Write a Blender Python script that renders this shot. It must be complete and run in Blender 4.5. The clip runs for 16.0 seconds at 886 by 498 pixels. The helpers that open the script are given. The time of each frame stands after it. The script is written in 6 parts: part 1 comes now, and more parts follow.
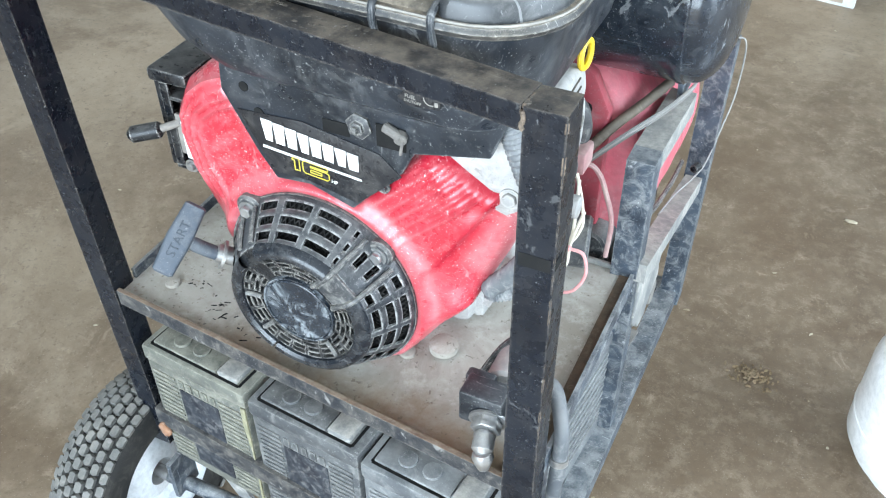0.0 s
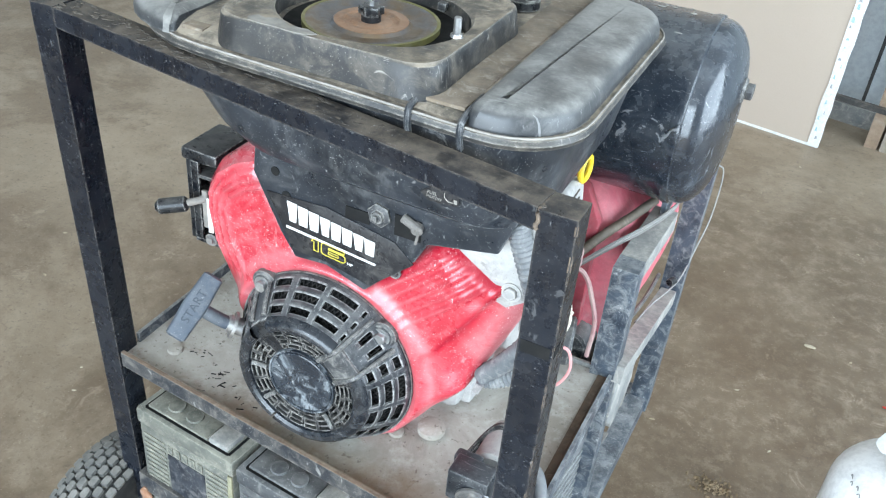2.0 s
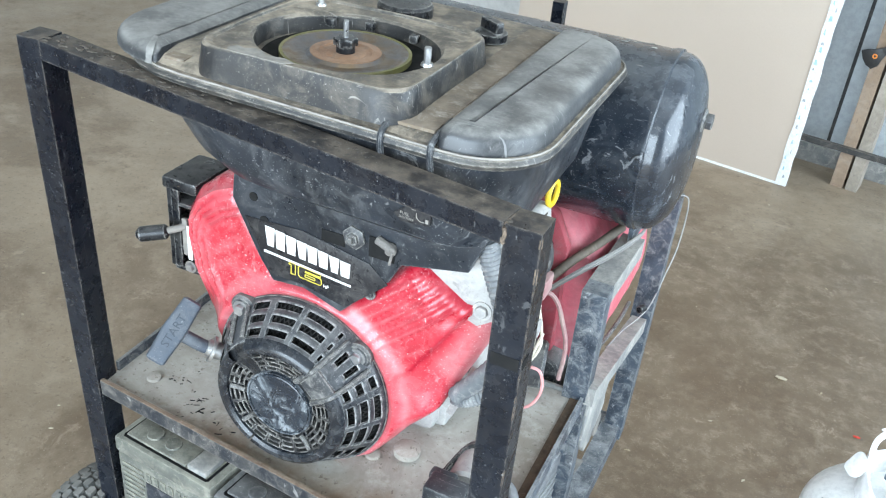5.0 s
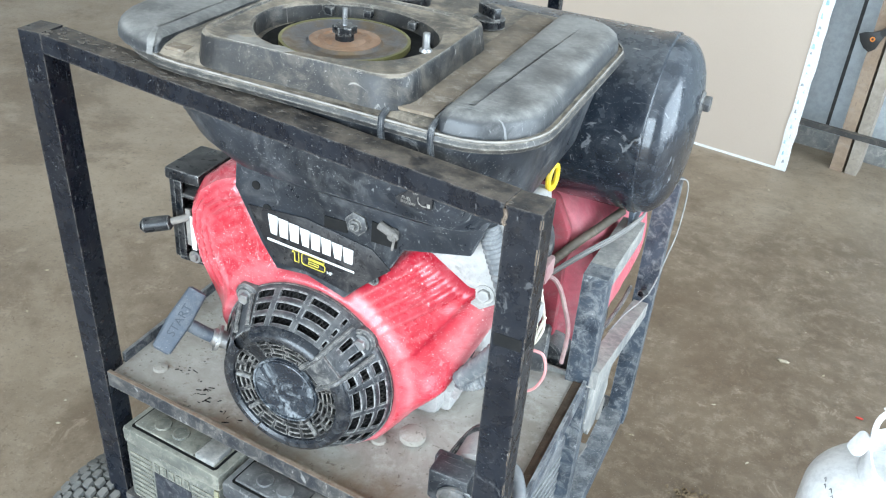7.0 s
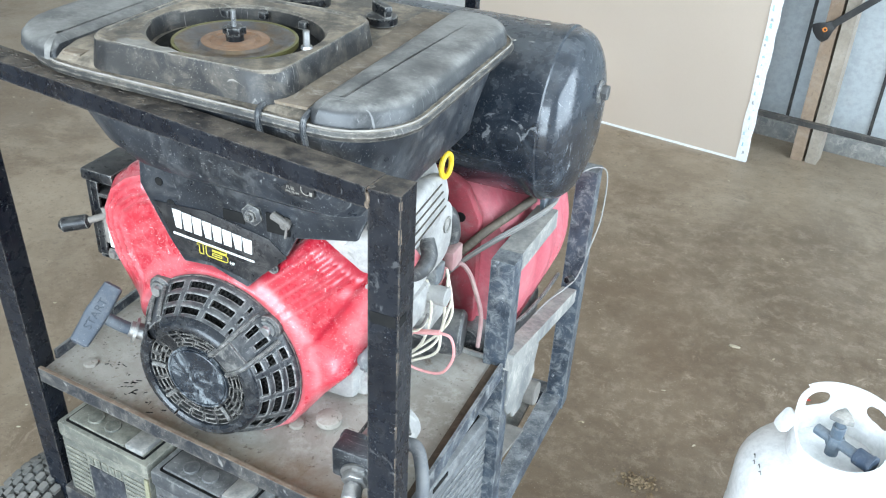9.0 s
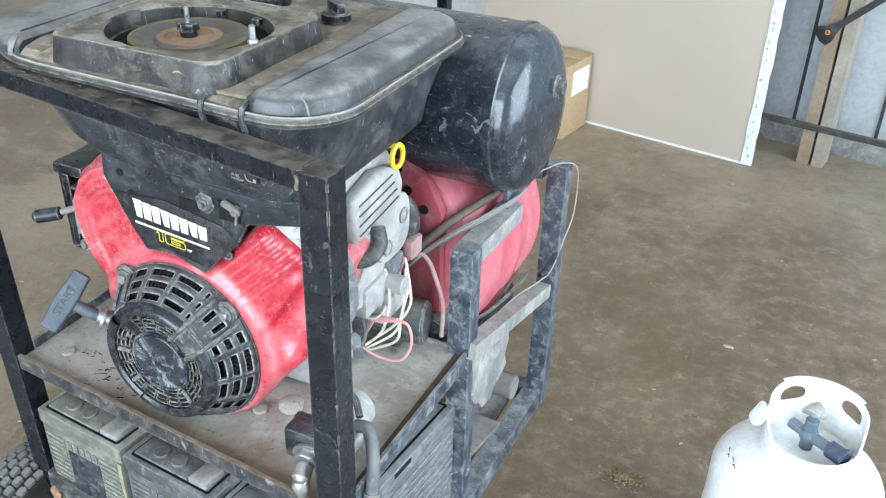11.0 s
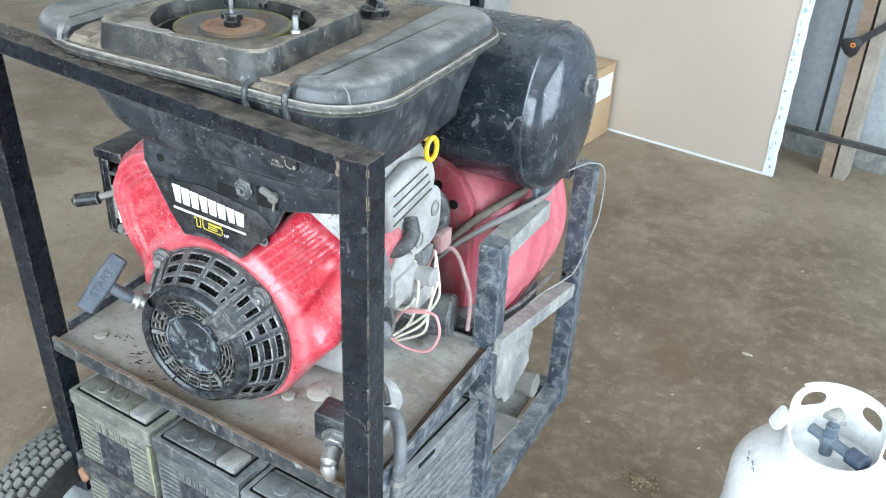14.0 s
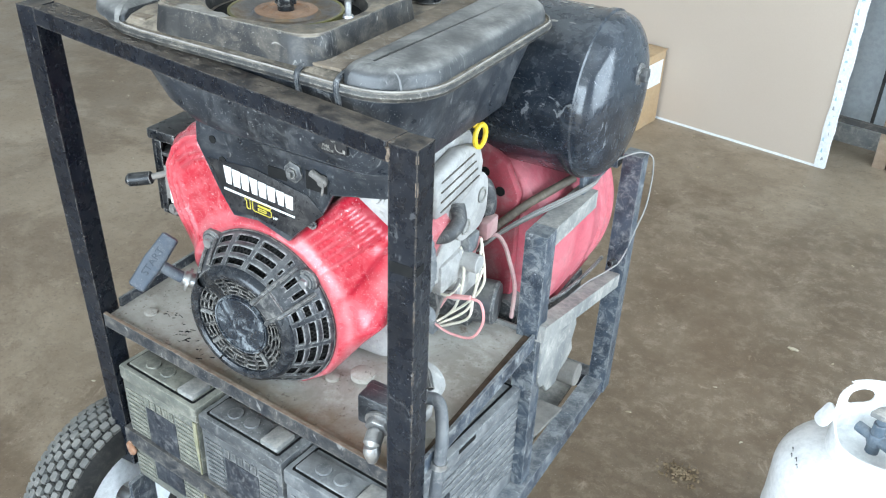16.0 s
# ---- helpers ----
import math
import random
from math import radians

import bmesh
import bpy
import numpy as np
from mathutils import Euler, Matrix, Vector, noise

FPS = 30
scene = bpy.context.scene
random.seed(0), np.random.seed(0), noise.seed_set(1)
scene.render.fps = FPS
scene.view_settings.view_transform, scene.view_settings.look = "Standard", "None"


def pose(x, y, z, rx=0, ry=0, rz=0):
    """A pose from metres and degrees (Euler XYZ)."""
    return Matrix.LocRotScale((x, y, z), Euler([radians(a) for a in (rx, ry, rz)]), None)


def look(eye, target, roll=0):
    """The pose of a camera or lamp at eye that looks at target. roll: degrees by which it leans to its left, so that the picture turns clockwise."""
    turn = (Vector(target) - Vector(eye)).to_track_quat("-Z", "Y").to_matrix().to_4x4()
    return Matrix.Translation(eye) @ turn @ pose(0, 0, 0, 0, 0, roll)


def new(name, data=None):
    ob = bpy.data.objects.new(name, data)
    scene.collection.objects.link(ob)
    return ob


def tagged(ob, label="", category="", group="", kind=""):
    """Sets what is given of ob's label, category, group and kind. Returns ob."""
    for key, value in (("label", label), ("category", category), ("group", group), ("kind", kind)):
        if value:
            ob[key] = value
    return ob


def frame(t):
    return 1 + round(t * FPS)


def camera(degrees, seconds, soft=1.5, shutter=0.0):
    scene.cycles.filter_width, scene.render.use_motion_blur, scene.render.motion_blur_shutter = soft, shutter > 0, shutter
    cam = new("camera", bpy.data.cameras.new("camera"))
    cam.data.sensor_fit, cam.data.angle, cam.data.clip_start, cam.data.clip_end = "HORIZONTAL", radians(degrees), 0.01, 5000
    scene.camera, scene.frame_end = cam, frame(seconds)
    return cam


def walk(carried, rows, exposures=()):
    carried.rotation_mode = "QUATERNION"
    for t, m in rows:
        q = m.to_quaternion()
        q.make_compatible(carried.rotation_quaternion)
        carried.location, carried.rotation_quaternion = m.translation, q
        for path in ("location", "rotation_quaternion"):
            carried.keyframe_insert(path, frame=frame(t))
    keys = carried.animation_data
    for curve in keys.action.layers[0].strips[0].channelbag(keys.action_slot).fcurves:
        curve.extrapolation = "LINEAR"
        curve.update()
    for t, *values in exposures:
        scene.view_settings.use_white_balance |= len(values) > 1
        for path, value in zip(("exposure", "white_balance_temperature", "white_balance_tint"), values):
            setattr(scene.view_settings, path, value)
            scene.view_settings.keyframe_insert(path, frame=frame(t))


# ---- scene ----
cam = camera(52.00, 16.0, soft=1.15)
PATH = [
    (0, (0.1569, -0.5399, 1.4287), (-0.4987, 0.8329, 0.1304), -0.57),
    (0.5, (0.1405, -0.5750, 1.4395), (-0.5025, 0.8513, 0.1937), 2.51),
    (1, (0.1350, -0.5949, 1.4525), (-0.4793, 0.8806, 0.2503), 4.80),
    (1.5, (0.1310, -0.6185, 1.4593), (-0.4763, 0.9037, 0.3129), 6.38),
    (2, (0.1469, -0.6255, 1.4658), (-0.4992, 0.9010, 0.3467), 5.57),
    (2.5, (0.1606, -0.6273, 1.4719), (-0.4823, 0.9386, 0.4067), 5.61),
    (3, (0.1663, -0.6377, 1.4698), (-0.4633, 0.9486, 0.4270), 5.72),
    (3.5, (0.1558, -0.6452, 1.4592), (-0.4690, 0.9488, 0.4254), 6.03),
    (4, (0.1511, -0.6499, 1.4619), (-0.4772, 0.9485, 0.4370), 6.32),
    (4.5, (0.1630, -0.6522, 1.4646), (-0.4760, 0.9440, 0.4430), 6.07),
    (5, (0.1736, -0.6636, 1.4620), (-0.4620, 0.9298, 0.4338), 5.72),
    (5.2, (0.1813, -0.6567, 1.4513), (-0.4799, 0.9315, 0.4313), 5.65),
    (7.5, (0.1779, -0.6780, 1.4617), (-0.4342, 0.9132, 0.4161), 3.89),
    (8, (0.2114, -0.6692, 1.4670), (-0.3811, 0.9292, 0.4210), 3.01),
    (8.2, (0.2337, -0.6753, 1.4697), (-0.3411, 0.9316, 0.4267), 3.56),
    (10.3, (0.3989, -0.6704, 1.4733), (-0.3755, 0.8729, 0.4641), 1.20),
    (10.5, (0.4061, -0.6691, 1.4754), (-0.3684, 0.8739, 0.4656), 1.14),
    (11, (0.4297, -0.6752, 1.4658), (-0.2798, 0.8994, 0.4571), 1.54),
    (11.5, (0.4326, -0.6861, 1.4698), (-0.2562, 0.8950, 0.4570), 0.67),
    (12, (0.4252, -0.6985, 1.4646), (-0.2798, 0.8782, 0.4561), 1.09),
    (12.5, (0.4234, -0.6927, 1.4598), (-0.2877, 0.8810, 0.4509), 1.41),
    (13, (0.4235, -0.6912, 1.4628), (-0.3007, 0.8813, 0.4614), 1.87),
    (13.5, (0.4117, -0.6983, 1.4638), (-0.3245, 0.8713, 0.4666), 2.33),
    (14, (0.4218, -0.7094, 1.4567), (-0.3198, 0.8593, 0.4621), 2.51),
    (14.5, (0.4248, -0.7207, 1.4519), (-0.3378, 0.8382, 0.4577), 2.44),
    (15, (0.4288, -0.7249, 1.4517), (-0.3873, 0.7733, 0.4080), 1.64),
    (15.5, (0.4216, -0.7220, 1.4564), (-0.3947, 0.7837, 0.4237), 2.41),
    (16, (0.4167, -0.7126, 1.4601), (-0.3970, 0.7981, 0.4326), 2.35),
]
walk(cam, [(t, look(eye, target, roll)) for t, eye, target, roll in PATH], [(0, 0.18), (2.5, 0.10), (5, 0.10), (8, 0.12), (10.5, -0.02), (12, -0.03), (16, -0.01)])

# ---- world, daylight, exposure ----
world = bpy.data.worlds.new("sky")
scene.world = world
world.use_nodes = True
wn = world.node_tree
sky = wn.nodes.new("ShaderNodeTexSky")
sky.sky_type = "NISHITA"
sky.sun_disc = False
sky.sun_elevation, sky.sun_rotation = radians(48), radians(200)
wn.nodes["Background"].inputs["Strength"].default_value = 0.12
wn.links.new(sky.outputs["Color"], wn.nodes["Background"].inputs["Color"])


def lamp(name, kind, energy, m, color=(1, 1, 1), size=(1, 1), angle=0.5):
    data = bpy.data.lights.new(name, kind)
    data.energy, data.color = energy, color
    if kind == "AREA":
        data.shape, data.size, data.size_y = "RECTANGLE", size[0], size[1]
    else:
        data.angle = radians(angle)
    ob = new(name, data)
    ob.matrix_world = m
    return ob


SUN_DIR = Vector((0.3, 0.75, -0.9))
lamp("sun", "SUN", 2.5, Matrix.Translation((0, -6, 8)) @ SUN_DIR.to_track_quat("-Z", "Y").to_matrix().to_4x4(), (1, 0.95, 0.88))
# daylight through the roller-door opening behind the camera and the opening in the east wall
lamp("door_daylight", "AREA", 610, look((0.0, -4.25, 1.75), (0.0, 0, 0.9)), (0.715, 0.868, 1.0), (4.6, 3.2))
lamp("side_daylight", "AREA", 325, look((3.45, 0.35, 1.65), (0, 0.4, 0.7)), (0.715, 0.868, 1.0), (3.4, 2.8))


# ---- materials ----
def nodes_of(name):
    m = bpy.data.materials.new(name)
    m.use_nodes = True
    nt = m.node_tree
    return m, nt, nt.nodes, nt.links, nt.nodes["Principled BSDF"]


def coords(nt, scale=(1, 1, 1), drift=True):
    n, l = nt.nodes, nt.links
    tc, mp, oi, vm = n.new("ShaderNodeTexCoord"), n.new("ShaderNodeMapping"), n.new("ShaderNodeObjectInfo"), n.new("ShaderNodeVectorMath")
    mp.inputs["Scale"].default_value = scale
    vm.operation = "MULTIPLY_ADD"
    comb = n.new("ShaderNodeCombineXYZ")
    for k in range(3):
        l.new(oi.outputs["Random"], comb.inputs[k])
    l.new(comb.outputs[0], vm.inputs[0])
    vm.inputs[1].default_value = (7.3, 3.1, 5.7) if drift else (0, 0, 0)
    l.new(tc.outputs["Object"], vm.inputs[2])
    l.new(vm.outputs[0], mp.inputs["Vector"])
    return mp.outputs[0]


def noise_node(nt, vec, scale, detail=5.0, rough=0.6, dist=0.0):
    n = nt.nodes.new("ShaderNodeTexNoise")
    n.inputs["Scale"].default_value, n.inputs["Detail"].default_value = scale, detail
    n.inputs["Roughness"].default_value, n.inputs["Distortion"].default_value = rough, dist
    nt.links.new(vec, n.inputs["Vector"])
    return n.outputs["Fac"]


def ramp(nt, fac, lo, hi, a=0.0, b=1.0):
    r = nt.nodes.new("ShaderNodeMapRange")
    r.inputs["From Min"].default_value, r.inputs["From Max"].default_value = lo, hi
    r.inputs["To Min"].default_value, r.inputs["To Max"].default_value = a, b
    r.interpolation_type = "SMOOTHSTEP"
    nt.links.new(fac, r.inputs["Value"])
    return r.outputs["Result"]


def mix(nt, fac, a, b):
    m = nt.nodes.new("ShaderNodeMix")
    m.data_type = "RGBA"
    for sock, v in ((m.inputs[0], fac), (m.inputs[6], a), (m.inputs[7], b)):
        if isinstance(v, (tuple, list)):
            sock.default_value = (*v, 1)
        elif isinstance(v, (int, float)):
            sock.default_value = v
        else:
            nt.links.new(v, sock)
    return m.outputs[2]


def times(nt, a, b, op="MULTIPLY"):
    m = nt.nodes.new("ShaderNodeMath")
    m.operation = op
    m.use_clamp = True
    for sock, v in zip(m.inputs, (a, b)):
        if isinstance(v, (int, float)):
            sock.default_value = v
        else:
            nt.links.new(v, sock)
    return m.outputs[0]


def worn(name, base, second, rough=0.5, metal=0.0, dust=(0.42, 0.37, 0.30), dusty=0.4, top=0.4, big=7.0, fine=90.0, specks=0.0, speck_col=(0.6, 0.6, 0.58), scratch=0.0, bump=0.15, coat=0.0, edge=0.0, edge_col=None, spec=0.5, grit=0.18):
    """A used surface: two tones, settled dust in patches and on what faces up, paint specks, scratches, fine relief."""
    m, nt, n, l, b = nodes_of(name)
    v = coords(nt)
    col = mix(nt, ramp(nt, noise_node(nt, v, big, 6), 0.35, 0.65), base, second)
    patch = times(nt, ramp(nt, noise_node(nt, v, big * 2.3, 9, 0.74, 0.7), 0.46, 0.66), dusty)
    if top > 0:
        geo, sep = n.new("ShaderNodeNewGeometry"), n.new("ShaderNodeSeparateXYZ")
        l.new(geo.outputs["Normal"], sep.inputs[0])
        up = times(nt, ramp(nt, sep.outputs[2], 0.35, 0.95), times(nt, ramp(nt, noise_node(nt, v, big * 1.8, 9, 0.75), 0.38, 0.62, 0.2, 1.0), top))
        patch = times(nt, patch, up, "MAXIMUM")
    col = mix(nt, patch, col, dust)
    dirt = patch
    if specks > 0:
        where = ramp(nt, noise_node(nt, v, 13, 4, 0.65), 0.36, 0.62, 0.12 * specks, specks)
        s = times(nt, ramp(nt, noise_node(nt, v, 270, 3, 0.6), 0.66, 0.72), where)
        s = times(nt, s, times(nt, ramp(nt, noise_node(nt, v, 620, 2, 0.5), 0.67, 0.74), where), "MAXIMUM")
        col = mix(nt, times(nt, s, 0.65), col, speck_col)
    if scratch > 0:
        v2 = coords(nt, (1.0, 9.0, 0.7))
        s = times(nt, ramp(nt, noise_node(nt, v2, 34, 4, 0.6, 1.2), 0.63, 0.69), scratch)
        col = mix(nt, s, col, speck_col)
    # paler edges: rubbed wear, and on the tank top painted highlights
    if edge > 0:
        g2, bv, dot = n.new("ShaderNodeNewGeometry"), n.new("ShaderNodeBevel"), n.new("ShaderNodeVectorMath")
        bv.samples = 4
        bv.inputs["Radius"].default_value = 0.0035
        dot.operation = "DOT_PRODUCT"
        l.new(g2.outputs["Normal"], dot.inputs[0])
        l.new(bv.outputs[0], dot.inputs[1])
        edge_pale = times(nt, ramp(nt, dot.outputs["Value"], 0.985, 0.90), times(nt, ramp(nt, noise_node(nt, v, big * 6, 5, 0.7), 0.36, 0.6), edge))
        col = mix(nt, edge_pale, col, edge_col or dust)
    grain = noise_node(nt, v, fine, 4, 0.7)
    col = mix(nt, times(nt, ramp(nt, grain, 0.35, 0.7), grit), col, (0.02, 0.02, 0.02))
    l.new(col, b.inputs["Base Color"])
    l.new(times(nt, times(nt, dirt, 0.45), times(nt, ramp(nt, noise_node(nt, v, big * 4, 4), 0.3, 0.7, rough - 0.08, rough + 0.1), 0.0, "ADD"), "ADD"), b.inputs["Roughness"])
    b.inputs["Metallic"].default_value = metal
    b.inputs["Coat Weight"].default_value = coat
    b.inputs["Specular IOR Level"].default_value = spec
    if bump:
        bp = n.new("ShaderNodeBump")
        bp.inputs["Strength"].default_value, bp.inputs["Distance"].default_value = bump, 0.002
        l.new(grain, bp.inputs["Height"])
        l.new(bp.outputs[0], b.inputs["Normal"])
    return m


DUST = (0.40, 0.355, 0.29)
FRAME = worn("frame_paint", (0.0035, 0.005, 0.009), (0.008, 0.0105, 0.016), 0.28, 0, (0.20, 0.165, 0.13), 0.04, 0.70, 16, 120, 0.75, (0.42, 0.42, 0.42), 0.12, 0.2, edge=0.55, edge_col=(0.17, 0.15, 0.13), spec=0.25)
FRAME_BLUE = worn("weathered_frame_paint", (0.014, 0.021, 0.033), (0.050, 0.066, 0.088), 0.42, 0, (0.40, 0.405, 0.395), 0.48, 0.62, 19, 110, 1.0, (0.54, 0.55, 0.55), 0.6, 0.3, edge=0.5)
RUST_DARK = worn("dark_rust", (0.055, 0.034, 0.020), (0.10, 0.062, 0.036), 0.85, 0, (0.24, 0.19, 0.14), 0.35, 0.2, 45, 140, bump=0.4)
DUSTY_STEEL = worn("dust_covered_steel", (0.15, 0.155, 0.155), (0.25, 0.245, 0.23), 0.75, 0, (0.46, 0.43, 0.385), 0.65, 0.85, 14, 100, 0.6, (0.10, 0.09, 0.08), 0.2)
RUST = worn("rusty_edge", (0.12, 0.068, 0.040), (0.20, 0.135, 0.09), 0.85, 0, (0.36, 0.31, 0.25), 0.45, 0.3, 45, 140, bump=0.4)


def deck_plate():
    m, nt, n, l, b = nodes_of("dusty_deck")
    v = coords(nt, drift=False)
    col = mix(nt, ramp(nt, noise_node(nt, v, 9, 8, 0.68, 0.4), 0.36, 0.64), (0.275, 0.245, 0.205), (0.42, 0.395, 0.35))
    col = mix(nt, times(nt, ramp(nt, noise_node(nt, v, 34, 7, 0.75), 0.48, 0.66), 0.55), col, (0.50, 0.475, 0.43))
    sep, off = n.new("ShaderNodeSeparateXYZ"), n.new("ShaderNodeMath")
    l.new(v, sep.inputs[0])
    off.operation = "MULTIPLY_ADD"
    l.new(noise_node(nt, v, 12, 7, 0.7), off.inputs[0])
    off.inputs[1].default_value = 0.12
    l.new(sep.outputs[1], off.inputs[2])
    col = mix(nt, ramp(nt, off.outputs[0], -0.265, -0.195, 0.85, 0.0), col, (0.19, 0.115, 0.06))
    col = mix(nt, times(nt, ramp(nt, noise_node(nt, v, 15, 8, 0.75, 0.8), 0.58, 0.70), 0.75), col, (0.17, 0.105, 0.06))
    col = mix(nt, times(nt, ramp(nt, noise_node(nt, v, 140, 3, 0.6), 0.62, 0.70), 0.6), col, (0.10, 0.075, 0.055))
    l.new(col, b.inputs["Base Color"])
    b.inputs["Roughness"].default_value = 0.82
    bp = n.new("ShaderNodeBump")
    bp.inputs["Strength"].default_value, bp.inputs["Distance"].default_value = 0.3, 0.002
    l.new(noise_node(nt, v, 70, 6, 0.7), bp.inputs["Height"])
    l.new(bp.outputs[0], b.inputs["Normal"])
    return m


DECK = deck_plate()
PINK = worn("faded_red_paint", (0.42, 0.055, 0.085), (0.53, 0.13, 0.155), 0.45, 0, (0.50, 0.30, 0.30), 0.3, 0.2, 6, 90, 0.4, (0.6, 0.42, 0.41), 0.2, 0.1)
DARK_RED = worn("dusty_red_plate", (0.22, 0.018, 0.03), (0.30, 0.04, 0.055), 0.6, 0, (0.27, 0.17, 0.16), 0.5, 0.2, 10, 90, 0.5)
TANK = worn("tank_plastic", (0.008, 0.0105, 0.0145), (0.022, 0.026, 0.033), 0.34, 0, (0.29, 0.29, 0.285), 0.17, 0.22, 10, 110, 1.0, (0.46, 0.46, 0.45), 0.25, 0.2, edge=0.55, spec=0.32)
# the pale edge colour paints highlights along the moulded edges
TANK_TOP = worn("dusty_tank_plastic", (0.017, 0.0175, 0.019), (0.042, 0.040, 0.037), 0.42, 0, (0.43, 0.36, 0.275), 0.16, 0.72, 11, 90, 0.8, (0.50, 0.47, 0.42), 0.4, 0.25, edge=0.75, edge_col=(0.36, 0.325, 0.275), spec=0.4)
# the bluish dust on top also paints in the tank's sheen
CYL = worn("air_tank_paint", (0.008, 0.012, 0.019), (0.016, 0.022, 0.032), 0.19, 0, (0.33, 0.35, 0.37), 0.08, 0.28, 14, 130, 0.8, (0.48, 0.49, 0.50), 0.35, 0.03, spec=0.6)
SHOULDER = worn("dust_greyed_plastic", (0.022, 0.024, 0.027), (0.040, 0.041, 0.043), 0.34, 0, (0.34, 0.33, 0.31), 0.22, 0.78, 4.5, 110, 0.6, (0.46, 0.46, 0.45), 0.3, 0.12, edge=0.5)
LIP = worn("grimy_lip_paint", (0.016, 0.019, 0.025), (0.045, 0.045, 0.046), 0.5, 0, (0.26, 0.235, 0.205), 0.38, 0.5, 26, 110, 1.0, (0.42, 0.41, 0.39), 0.4, 0.35, edge=0.6, spec=0.3)
# darker copy of the tyre rubber that paints shade into the tread grooves
TYRE_SHADE = worn("tyre_groove_shade", (0.018, 0.018, 0.018), (0.032, 0.031, 0.030), 0.85, 0, (0.12, 0.11, 0.095), 0.35, 0.2, 14, 110, spec=0.25)
BLACK = worn("black_plastic", (0.005, 0.006, 0.008), (0.010, 0.011, 0.013), 0.28, 0, (0.36, 0.345, 0.32), 0.10, 0.2, 16, 130, 0.6, (0.45, 0.44, 0.42), 0.1, 0.06, edge=0.75, spec=0.3)
GREYBLACK = worn("dusty_black_plastic", (0.022, 0.024, 0.028), (0.052, 0.053, 0.056), 0.42, 0, (0.36, 0.345, 0.315), 0.42, 0.4, 24, 120, 0.6, (0.45, 0.43, 0.4), 0.2, 0.12, edge=0.8, spec=0.35)
HANDLE = worn("slate_plastic", (0.036, 0.047, 0.066), (0.055, 0.068, 0.088), 0.5, 0, (0.26, 0.26, 0.25), 0.2, 0.15, 14, 120, 0.3, edge=0.4)
HANDLE_DARK = worn("dark_slate_plastic", (0.022, 0.030, 0.044), (0.035, 0.044, 0.060), 0.5, 0, (0.2, 0.2, 0.19), 0.2, 0.1, 14, 120)
ALU = worn("dusty_cast_aluminium", (0.30, 0.295, 0.285), (0.42, 0.41, 0.395), 0.6, 0.1, (0.55, 0.52, 0.48), 0.5, 0.5, 18, 80, 0.9, (0.10, 0.09, 0.08), 0.35, 0.45, edge=0.5)
STEEL = worn("zinc_steel", (0.45, 0.45, 0.45), (0.34, 0.34, 0.34), 0.35, 0.85, (0.42, 0.38, 0.33), 0.35, 0.3, 25, 150)
# near-black for scuffs and smears, and for shade inside holes, slots and grooves
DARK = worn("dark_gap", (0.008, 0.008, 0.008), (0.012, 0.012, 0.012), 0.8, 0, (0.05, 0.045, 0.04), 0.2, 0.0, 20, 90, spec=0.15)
BATTERY = worn("dusty_battery_case", (0.075, 0.078, 0.068), (0.125, 0.125, 0.105), 0.65, 0, (0.34, 0.325, 0.26), 0.5, 0.6, 16, 100, 0.9, edge=0.8)
BATTERY_DARK = worn("grey_battery_case", (0.045, 0.048, 0.053), (0.085, 0.088, 0.09), 0.55, 0, (0.28, 0.275, 0.26), 0.5, 0.5, 16, 100, 0.9, edge=0.8)
BATTERY_PALE = worn("pale_dusty_battery_case", (0.075, 0.080, 0.087), (0.14, 0.146, 0.15), 0.65, 0, (0.34, 0.34, 0.33), 0.5, 0.5, 16, 100, 0.9, edge=0.8)
LABEL = worn("dark_battery_label", (0.012, 0.014, 0.02), (0.03, 0.034, 0.042), 0.5, 0, (0.28, 0.27, 0.26), 0.35, 0.1, 40, 120, spec=0.3)
TYRE = worn("tyre_rubber", (0.075, 0.074, 0.070), (0.13, 0.128, 0.12), 0.8, 0, (0.30, 0.28, 0.245), 0.5, 0.4, 14, 110, 0.3, bump=0.25)
RIM = worn("white_rim_paint", (0.78, 0.80, 0.82), (0.66, 0.69, 0.73), 0.4, 0, (0.45, 0.43, 0.40), 0.25, 0.2, 10, 100)
YELLOW = worn("yellow_ring", (0.75, 0.52, 0.02), (0.68, 0.46, 0.03), 0.35, 0, DUST, 0.1, 0.0)
WHITE_PAINT = worn("white_cylinder_paint", (0.80, 0.80, 0.79), (0.76, 0.76, 0.75), 0.38, 0, (0.62, 0.60, 0.56), 0.15, 0.18, 8, 60, 0.1, (0.4, 0.4, 0.4), 0.05, 0.03)
WHITE_INK = worn("white_print", (0.82, 0.82, 0.80), (0.75, 0.75, 0.73), 0.5, 0, DUST, 0.12, 0.0, 30)
YELLOW_INK = worn("yellow_print", (0.62, 0.52, 0.05), (0.55, 0.45, 0.05), 0.5, 0, DUST, 0.15, 0.0, 30)
DECAL = worn("black_decal", (0.010, 0.010, 0.012), (0.018, 0.018, 0.02), 0.3, 0, (0.25, 0.23, 0.21), 0.15, 0.0, 20, 120, 0.3, spec=0.3)
FILTER_RED = worn("oil_stained_filter_base", (0.13, 0.14, 0.16), (0.19, 0.13, 0.075), 0.33, 0.5, (0.20, 0.18, 0.16), 0.3, 0.1, 18, 90, 0.3)
FILTER_RUST = worn("orange_brown_oiled_rust", (0.26, 0.13, 0.065), (0.34, 0.20, 0.12), 0.4, 0.2, (0.24, 0.22, 0.20), 0.4, 0.1, 30, 120, 0.3)
